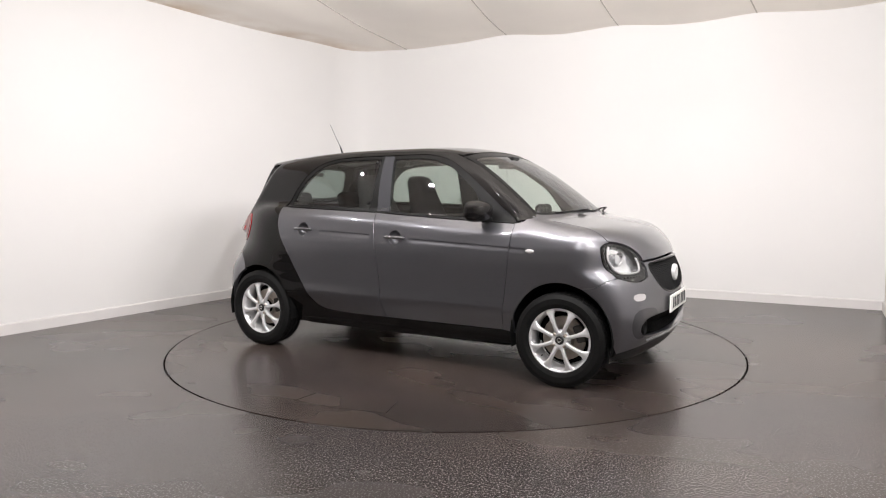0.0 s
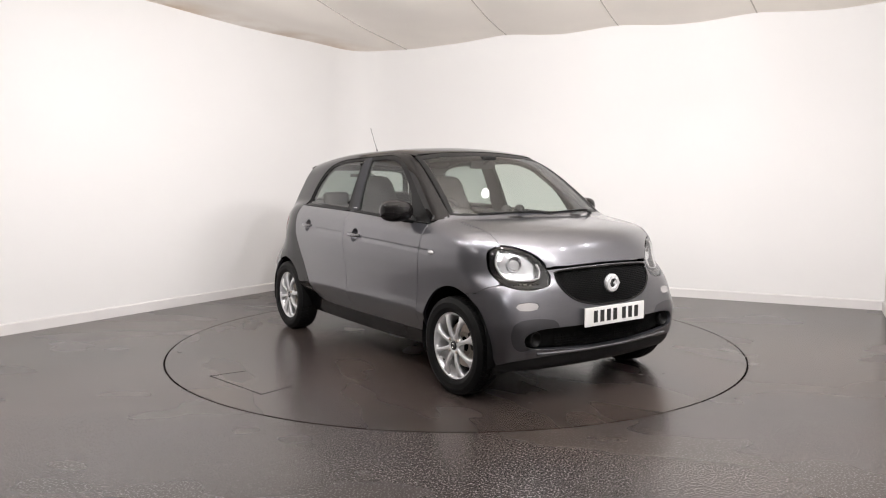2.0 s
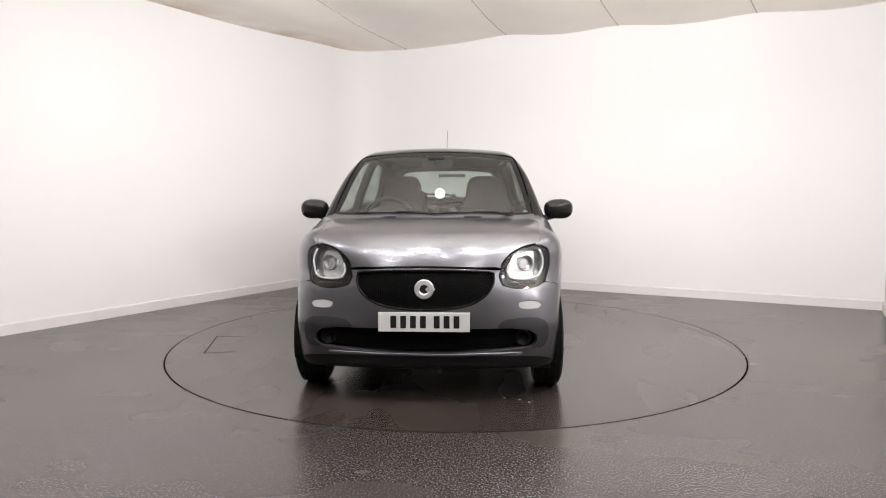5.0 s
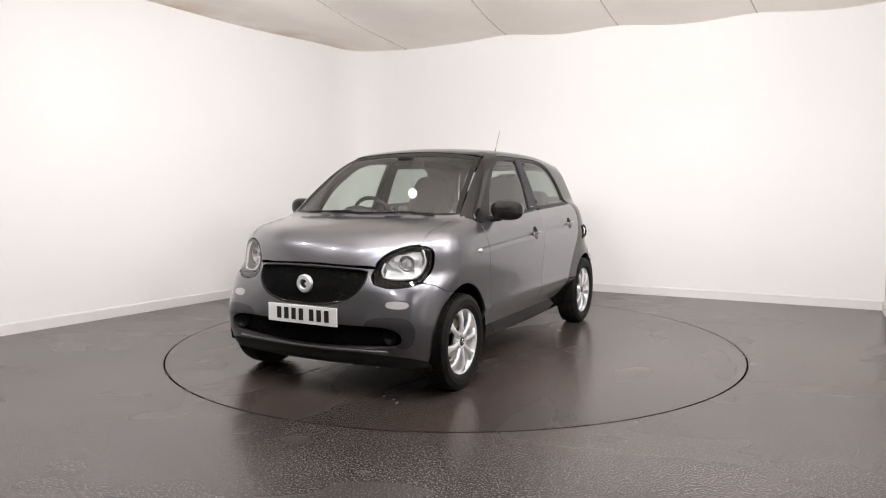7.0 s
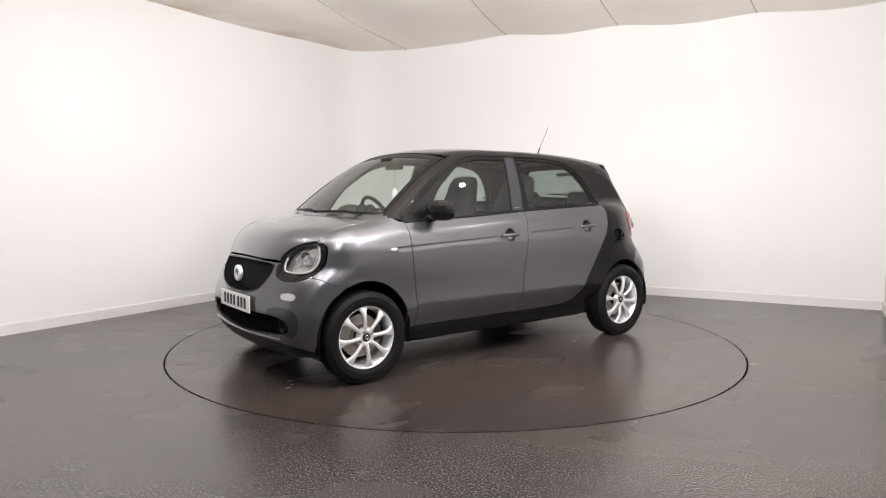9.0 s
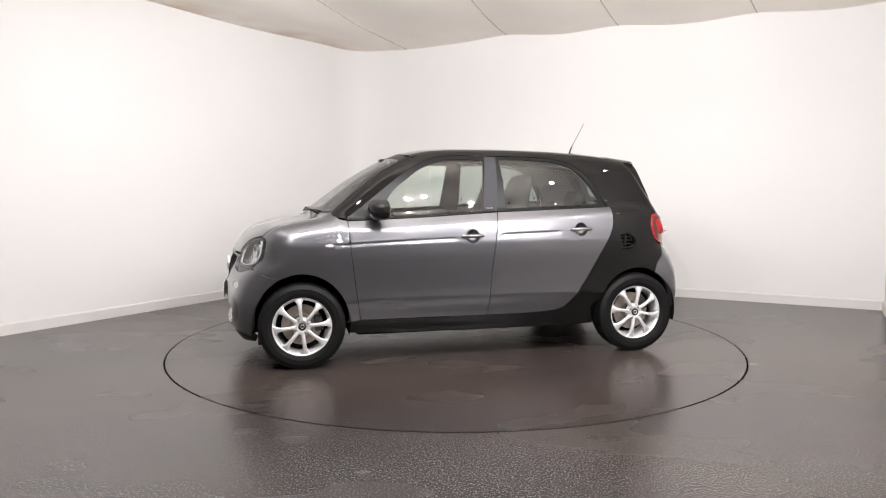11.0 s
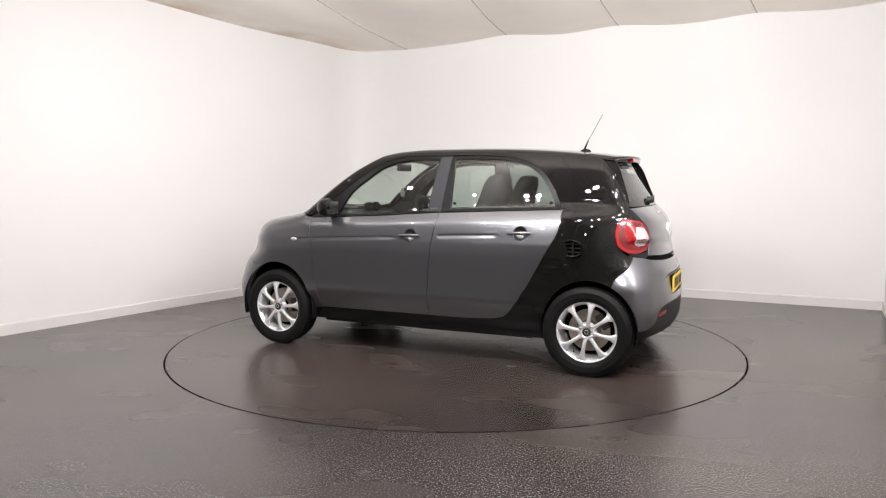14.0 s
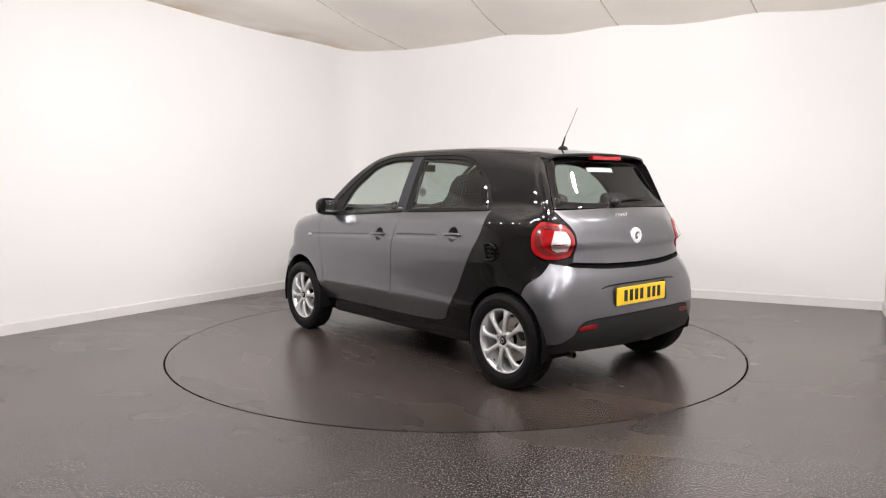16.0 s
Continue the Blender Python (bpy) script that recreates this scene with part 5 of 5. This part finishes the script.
    eo = part("exhaust_pipe", ex, M_DARKSTEEL, CAR, "dull steel exhaust tip", smooth=True)
    eo.matrix_local = Matrix.Translation((-1.585, 0.52, 0.226)) @ Matrix.Rotation(-math.pi / 2, 4, "Z")
    # aerial
    q = at_top(-1.025, 0.0)
    foot = bmesh.new()
    bmesh.ops.create_uvsphere(foot, u_segments=16, v_segments=8, radius=1, matrix=Matrix.LocRotScale((q[0] - 0.01, 0, q[2]), None, (0.042, 0.022, 0.022)))
    ft = part("aerial_foot", foot, M_TRIM, CAR, "black aerial foot on the roof", smooth=True)
    merge_pts = [(q[0], 0, q[2] + 0.008), (q[0] - 0.03, 0, q[2] + 0.085)]
    part("aerial_base", tube_bm(merge_pts, 0.008, 8, 0.6), M_TRIM, ft, smooth=True)
    part("aerial_mast", tube_bm([(q[0] - 0.028, 0, q[2] + 0.08), (q[0] - 0.085, 0, q[2] + 0.18), (q[0] - 0.135, 0, q[2] + 0.275)], 0.002, 6), M_DARKSTEEL, ft, "thin bare aerial mast", smooth=True)
    # air scoop in the left quarter
    qx, qz = -1.16, 0.85
    q = at_side(qx, qz)
    part("scoop_well", box_bm(-1.215, -1.095, q[1] - 0.06, q[1] - 0.055, 0.79, 0.905), M_UNDER, CAR, "dark well of the air scoop")
    for k in range(3):
        z = 0.822 + 0.026 * k
        part("scoop_slat", box_bm(-1.20, -1.115 + 0.006 * k, q[1] - 0.035, q[1] - 0.010, z, z + 0.005, 0.0015), M_PLASTIC, CAR, "black slat in the air scoop")
    part("scoop_bar", box_bm(-1.152, -1.145, q[1] - 0.035, q[1] - 0.008, 0.808, 0.893, 0.0015), M_PLASTIC, CAR)
    pts = [(-1.108, q[1] + 0.002, 0.80), (-1.16, q[1] + 0.006, 0.797), (-1.205, q[1] + 0.008, 0.815), (-1.216, q[1] + 0.010, 0.85), (-1.205, q[1] + 0.006, 0.885), (-1.16, q[1] + 0.003, 0.902)]
    part("scoop_rim", tube_bm([tuple(p) for p in spline(pts, 0.02)] + [pts[-1]], 0.009, 8), M_BLACK, CAR, "gloss black rim of the air scoop", smooth=True)


build_tail()


# ---- wheels ----
def tyre_bm(radius, width, rim_r):
    """Tyre with rounded shoulders and a tread of staggered blocks."""
    w = width / 2
    prof = [(rim_r - 0.004, -w * 0.72), (rim_r + 0.006, -w * 0.86), (rim_r + 0.03, -w * 0.98), (rim_r + 0.062, -w), (radius - 0.028, -w * 0.95), (radius - 0.010, -w * 0.84), (radius - 0.006, -w * 0.76)]
    prof = prof + [(radius - 0.006, w * 0.76)] + [(r, -s) for r, s in prof[:-1][::-1]]
    bm = lathe_bm(prof, 72)
    n = 60
    rows = [(-w * 0.80, -w * 0.50), (-w * 0.42, -w * 0.06), (w * 0.06, w * 0.42), (w * 0.50, w * 0.80)]
    for i in range(n):
        for k, (a, b) in enumerate(rows):
            t0 = 2 * math.pi * (i + 0.25 * k) / n
            t1 = t0 + 2 * math.pi * 0.78 / n
            sk = 0.3 * (t1 - t0) * (1 if k < 2 else -1)
            ro = [radius - 0.004 if k == 0 else radius, radius - 0.004 if k == 3 else radius]
            q = []
            for rr in (0, 1):
                for t, s, e in ((t0 - sk, a, 0), (t0 + sk, b, 1), (t1 + sk, b, 1), (t1 - sk, a, 0)):
                    r = (radius - 0.008) if rr == 0 else ro[e]
                    q.append(bm.verts.new((r * math.cos(t), s, r * math.sin(t))))
            bm.faces.new(q[4:])
            for j in range(4):
                bm.faces.new((q[j], q[(j + 1) % 4], q[4 + (j + 1) % 4], q[4 + j]))
    return bm


def spoke_bm(rim_r, face):
    """One spoke: narrow waist, flared where it joins the rim, crowned in section. Points along +x; +y is outwards."""
    bm = bmesh.new()
    st = [(0.045, 0.0165, 0.0), (0.065, 0.0125, 0.006), (0.090, 0.0115, 0.010), (0.120, 0.012, 0.012), (0.148, 0.0145, 0.011), (0.168, 0.0195, 0.007), (0.184, 0.030, 0.002), (rim_r - 0.004, 0.047, -0.003)]
    rings = []
    for r, hw, dy in st:
        sec = [(-hw, -0.022), (-hw, -0.006), (-hw * 0.55, 0.002), (0, 0.0005), (hw * 0.55, 0.002), (hw, -0.006), (hw, -0.022)]
        rings.append([bm.verts.new((math.sqrt(max(r * r - s * s, 1e-6)), face + dy + h, s)) for s, h in sec])
    for i in range(len(rings) - 1):
        for k in range(6):
            bm.faces.new((rings[i][k], rings[i][k + 1], rings[i + 1][k + 1], rings[i + 1][k]))
        bm.faces.new((rings[i][6], rings[i][0], rings[i + 1][0], rings[i + 1][6]))
    return bm


def build_wheel(ax, side, radius, width, out_y, phase):
    """A wheel whose outward face is +y before it is turned for its side."""
    rim_r = 0.201
    w = width / 2
    rim = lathe_bm([(rim_r - 0.012, w * 0.62), (rim_r - 0.006, w * 0.74), (rim_r + 0.002, w * 0.80), (rim_r + 0.006, w * 0.76), (rim_r + 0.004, w * 0.66), (rim_r - 0.010, w * 0.5), (rim_r - 0.016, 0.0), (rim_r - 0.014, -w * 0.7), (rim_r + 0.004, -w * 0.8),
                    (rim_r - 0.019, -w * 0.7), (rim_r - 0.024, 0.0), (rim_r - 0.020, w * 0.5)], 64, closed=True)
    wheel = part("wheel", rim, M_ALLOY, CAR, "silver eight-spoke alloy wheel with black tyre", smooth=True)
    wheel.matrix_local = Matrix.Translation((ax, side * (out_y - w), HUB_Z)) @ (Matrix.Rotation(math.pi, 4, "Z") if side < 0 else Matrix()) @ Matrix.Rotation(phase, 4, "Y")
    part("tyre", tyre_bm(radius, width, rim_r), M_RUBBER, wheel, "black rubber tyre with block tread", smooth=False)
    face = w * 0.74
    sp = None
    for k in range(8):
        if sp is None:
            sp = part("spoke", spoke_bm(rim_r, face), M_ALLOY, wheel, smooth=True)
        else:
            s2 = new("spoke", sp.data)
            s2.parent = wheel
            s2.matrix_local = Matrix.Rotation(2 * math.pi * k / 8, 4, "Y")
    hub = lathe_bm([(0.0, face - 0.004), (0.030, face - 0.004), (0.034, face + 0.002), (0.050, face + 0.001), (0.062, face - 0.010), (0.066, face - 0.03)], 40)
    part("hub", hub, M_ALLOY, wheel, smooth=True)
    cap = lathe_bm([(0.0, face + 0.004), (0.022, face + 0.004), (0.027, face + 0.001), (0.027, face - 0.004)], 28)
    part("hub_cap", cap, M_INK, wheel, "black centre cap", smooth=True)
    ringb = lathe_bm([(0.008, face + 0.0045), (0.010, face + 0.0065), (0.014, face + 0.0065), (0.016, face + 0.0045)], 24)
    part("cap_ring", ringb, M_CHROME, wheel, "silver ring on the centre cap", smooth=True)
    for k in range(4):
        a = math.pi / 4 + k * math.pi / 2 + math.pi / 8
        bolt = lathe_bm([(0.0, 0.006), (0.008, 0.006), (0.0095, 0.002), (0.0095, -0.006), (0.0125, -0.002), (0.0135, -0.010)], 14)
        b = part("wheel_bolt", bolt, M_DISC, wheel, smooth=True)
        b.matrix_local = Matrix.Translation((0.047 * math.cos(a), face + 0.001, 0.047 * math.sin(a)))
    disc = lathe_bm([(0.05, face - 0.075), (0.075, face - 0.072), (0.08, face - 0.082), (0.140, face - 0.082), (0.141, face - 0.10), (0.05, face - 0.10)], 48)
    part("brake_disc", disc, M_DISC, wheel, "worn steel brake disc", smooth=False)
    cal = box_bm(-0.145, -0.085, face - 0.115, face - 0.055, -0.055, 0.055, 0.01)
    part("brake_caliper", cal, M_DARKSTEEL, wheel, "dark brake caliper")
    back = lathe_bm([(0.0, face - 0.125), (rim_r - 0.03, face - 0.125)], 32)
    part("backplate", back, M_UNDER, wheel)
    valve = tube_bm([(rim_r - 0.03, face - 0.02, 0.0), (rim_r - 0.045, face - 0.008, 0.0)], 0.004, 6)
    ob = part("valve", valve, M_RUBBER, wheel)
    ob.matrix_local = Matrix.Rotation(math.pi / 8, 4, "Y")


build_wheel(AX_F, 1, 0.2985, 0.170, 0.822, 0.10)
build_wheel(AX_F, -1, 0.2985, 0.170, 0.822, 0.35)
build_wheel(AX_R, 1, 0.3005, 0.186, 0.824, 0.62)
build_wheel(AX_R, -1, 0.3005, 0.186, 0.824, 0.2)


# ---- under the body ----
def build_under():
    for ax, r, rz in ((AX_F, 0.333, 0.358), (AX_R - 0.008, 0.320, 0.338)):
        for s in (1, -1):
            bm = bmesh.new()
            rows = []
            for y in (0.806, 0.52):
                rows.append([bm.verts.new((ax + r * math.cos(a), s * y, 0.312 + rz * math.sin(a))) for a in np.linspace(-0.25, math.pi + 0.25, 26)])
            for k in range(25):
                bm.faces.new((rows[0][k], rows[0][k + 1], rows[1][k + 1], rows[1][k]))
            bm.faces.new(rows[1])
            part("arch_liner", bm, M_UNDER, CAR, "black wheel arch liner", smooth=True)
    part("underbody", box_bm(-0.86, 0.87, -0.70, 0.70, 0.20, 0.30, 0.02), M_UNDER, CAR, "black underbody tray")
    part("front_subframe", box_bm(0.86, 1.66, -0.50, 0.50, 0.21, 0.52, 0.03), M_UNDER, CAR)
    part("rear_subframe", box_bm(-1.62, -0.85, -0.50, 0.50, 0.24, 0.60, 0.03), M_UNDER, CAR)
    part("bulkhead", box_bm(0.98, 1.02, -0.66, 0.66, 0.30, 0.96, 0.005), M_UNDER, CAR)
    for s in (1, -1):
        part("mud_flap", box_bm(1.52, 1.545, *sorted((s * 0.62, s * 0.74)), 0.17, 0.27, 0.006), M_PLASTIC, CAR, "short black mud flap")


build_under()


# ---- cabin ----
def rounded(x0, x1, y0, y1, z0, z1, r):
    return box_bm(x0, x1, y0, y1, z0, z1, r, 4)


def build_seat(y):
    """Front seat with high bucket back and built-in headrest."""
    seat = part("front_seat", rounded(-0.27, 0.25, y - 0.24, y + 0.24, 0.42, 0.60, 0.06), M_CLOTH, CAR, "charcoal cloth bucket seat", smooth=True)
    bm = bmesh.new()
    prof = [(0.50, 0.235, 0.09), (0.65, 0.25, 0.10), (0.85, 0.25, 0.095), (1.00, 0.235, 0.09), (1.10, 0.20, 0.085), (1.18, 0.17, 0.08), (1.28, 0.155, 0.075), (1.33, 0.125, 0.055), (1.345, 0.07, 0.025)]
    rings = []
    for z, hw, th in prof:
        x = -0.23 - 0.30 * (z - 0.5)
        rings.append([bm.verts.new((x + th * math.copysign(abs(math.sin(a)) ** 0.7, math.sin(a)), y + hw * math.copysign(abs(math.cos(a)) ** 0.6, math.cos(a)), z)) for a in [2 * math.pi * k / 20 for k in range(20)]])
    for i in range(len(rings) - 1):
        for k in range(20):
            bm.faces.new((rings[i][k], rings[i][(k + 1) % 20], rings[i + 1][(k + 1) % 20], rings[i + 1][k]))
    bm.faces.new(rings[0])
    bm.faces.new(rings[-1])
    part("seat_back", bm, M_CLOTH, seat, "charcoal cloth seat back with headrest", smooth=True)


def build_cabin():
    for y in (0.36, -0.36):
        build_seat(y)
    bench = part("rear_bench", rounded(-1.02, -0.55, -0.60, 0.60, 0.42, 0.62, 0.06), M_CLOTH, CAR, "charcoal cloth rear bench", smooth=True)
    bm = rounded(-0.07, 0.07, -0.60, 0.60, 0.0, 0.56, 0.05)
    ob = part("bench_back", bm, M_CLOTH, bench, smooth=True)
    ob.matrix_local = Matrix.Translation((-1.05, 0, 0.52)) @ Matrix.Rotation(-0.25, 4, "Y")
    for y in (0.33, -0.33):
        h = rounded(-0.05, 0.05, -0.12, 0.12, 0.0, 0.15, 0.04)
        ob = part("rear_headrest", h, M_CLOTH, bench, smooth=True)
        ob.matrix_local = Matrix.Translation((-1.205, y, 1.06)) @ Matrix.Rotation(-0.25, 4, "Y")
    part("parcel_shelf", box_bm(-1.53, -1.22, -0.62, 0.62, 0.98, 1.0, 0.005), M_DASH, CAR, "charcoal parcel shelf")
    # dashboard: a rolled top that runs under the screen
    bm = bmesh.new()
    prof = [(1.10, 1.045), (1.00, 1.062), (0.85, 1.055), (0.70, 1.03), (0.63, 1.00), (0.60, 0.94), (0.64, 0.80), (0.68, 0.55), (0.98, 0.5)]
    rows = []
    for j in range(17):
        y = -0.66 + 1.32 * j / 16
        rows.append([bm.verts.new((x - 0.25 * y * y * (1 if x > 0.9 else 0.2), y, z - (0.02 if z > 0.9 else 0) * (y / 0.66) ** 4)) for x, z in prof])
    for j in range(16):
        for k in range(len(prof) - 1):
            bm.faces.new((rows[j][k], rows[j][k + 1], rows[j + 1][k + 1], rows[j + 1][k]))
    dash = part("dashboard", bm, M_DASH, CAR, "charcoal dashboard", smooth=True)
    hood = bmesh.new()
    bmesh.ops.create_uvsphere(hood, u_segments=20, v_segments=10, radius=1, matrix=Matrix.LocRotScale((0.70, -0.36, 1.045), None, (0.10, 0.14, 0.07)))
    part("instrument_hood", hood, M_DASH, dash, smooth=True)
    for y in (-0.06, 0.06):
        pod = bmesh.new()
        bmesh.ops.create_uvsphere(pod, u_segments=16, v_segments=10, radius=0.042, matrix=Matrix.Translation((0.80, y + 0.05, 1.085)))
        part("dash_pod", pod, M_TRIM, dash, "round black dash pod", smooth=True)
    # steering wheel, right-hand drive
    ringp = [(0.0, 0.185 * math.cos(a), 0.185 * math.sin(a)) for a in np.linspace(0, 2 * math.pi, 33)]
    sw = part("steering_wheel", tube_bm(ringp, 0.016, 10), M_TRIM, CAR, "black three-spoke steering wheel", smooth=True)
    sw.matrix_local = Matrix.Translation((0.46, -0.36, 1.0)) @ Matrix.Rotation(0.42, 4, "Y")
    for a in (0.1, math.pi - 0.1, -math.pi / 2):
        part("wheel_spoke", tube_bm([(0.02, 0.03 * math.cos(a), 0.03 * math.sin(a)), (0.0, 0.18 * math.cos(a), 0.18 * math.sin(a))], 0.015, 8), M_TRIM, sw, smooth=True)
    boss = lathe_bm([(0.0, 0.0), (0.06, 0.0), (0.065, -0.03), (0.04, -0.12)], 20)
    b = part("wheel_boss", boss, M_TRIM, sw, smooth=True)
    b.matrix_local = Matrix.Rotation(math.pi / 2, 4, "Z")
    # inner mirror, tag
    part("inner_mirror", box_bm(0.50, 0.525, -0.115, 0.115, 1.385, 1.445, 0.01), M_TRIM, CAR, "black interior mirror", smooth=False)
    part("mirror_stem", tube_bm([(0.53, 0, 1.42), (0.60, 0, 1.455)], 0.012, 8), M_TRIM, CAR)
    part("sensor_box", box_bm(0.54, 0.60, -0.06, 0.06, 1.445, 1.475, 0.01), M_TRIM, CAR, "black sensor housing on the windscreen")
    tag = lathe_bm([(0.0, 0.0015), (0.037, 0.0015), (0.038, 0.0), (0.037, -0.0015), (0.0, -0.0015)], 28)
    tg = part("hanging_tag", tag, M_WHITE_PLATE, CAR, "white round tag hung from the mirror")
    tg.matrix_local = Matrix.Translation((0.52, 0.02, 1.205)) @ Matrix.Rotation(math.pi / 2, 4, "Z")
    part("tag_string", tube_bm([(0.52, 0.02, 1.245), (0.515, 0.01, 1.39)], 0.0015, 5), M_INK, CAR)
    # linings
    hl = [[(0.42, 0.50), (0.48, 0.25), (0.50, 0.0), (0.48, -0.25), (0.42, -0.50)], [(0.42, -0.50), (-0.3, -0.53), (-1.25, -0.44)], [(-1.25, -0.44), (-1.27, 0.0), (-1.25, 0.44)], [(-1.25, 0.44), (-0.3, 0.53), (0.42, 0.50)]]
    panel("headliner", "top", hl, M_LINER, CAR, offset=-0.03, depth=0.0, label="pale grey headliner", cell=0.05)
    for mir in (False, True):
        lin = [[(0.93, 1.01), (0.3, 1.035), (-0.16, 1.06), (-1.05, 1.095)], [(-1.05, 1.095), (-1.0, 0.9), (-0.75, 0.45), (-0.55, 0.33)], [(-0.55, 0.33), (0.85, 0.31)], [(0.85, 0.31), (0.93, 1.01)]]
        panel("door_trim", "side", lin, M_DASH, CAR, offset=-0.07, depth=0.0, gap=0.0, mirror=mir, label="charcoal door lining", cell=0.05)
        cp = [[(-1.06, 1.06), (-1.0, 1.22), (-0.90, 1.33), (-0.76, 1.42), (-0.60, 1.46)], [(-0.60, 1.46), (-1.22, 1.44)], [(-1.22, 1.44), (-1.36, 1.2), (-1.42, 1.0)], [(-1.42, 1.0), (-1.06, 1.06)]]
        panel("pillar_trim", "side", cp, M_DASH, CAR, offset=-0.035, depth=0.0, gap=0.0, mirror=mir, label="charcoal rear pillar lining", cell=0.05)
        bp2 = [[(-0.09, 1.07), (-0.12, 1.47)], [(-0.12, 1.47), (-0.22, 1.47)], [(-0.22, 1.47), (-0.22, 1.07)], [(-0.22, 1.07), (-0.09, 1.07)]]
        panel("pillar_trim", "side", bp2, M_DASH, CAR, offset=-0.05, depth=0.0, gap=0.0, mirror=mir, label="charcoal centre pillar lining", cell=0.05)


build_cabin()


def motions():
    walk(TURNTABLE, [(t, pose(0, TABLE_Y, 0, 0, 0, a)) for t, a in TURN])
    rows = []
    for t, a in TURN:
        m = pose(0, 0, 0, 0, 0, a)
        rows.append((t, m @ pose(CAR_AT[0], CAR_AT[1], 0)))
    walk(CAR, rows)


motions()
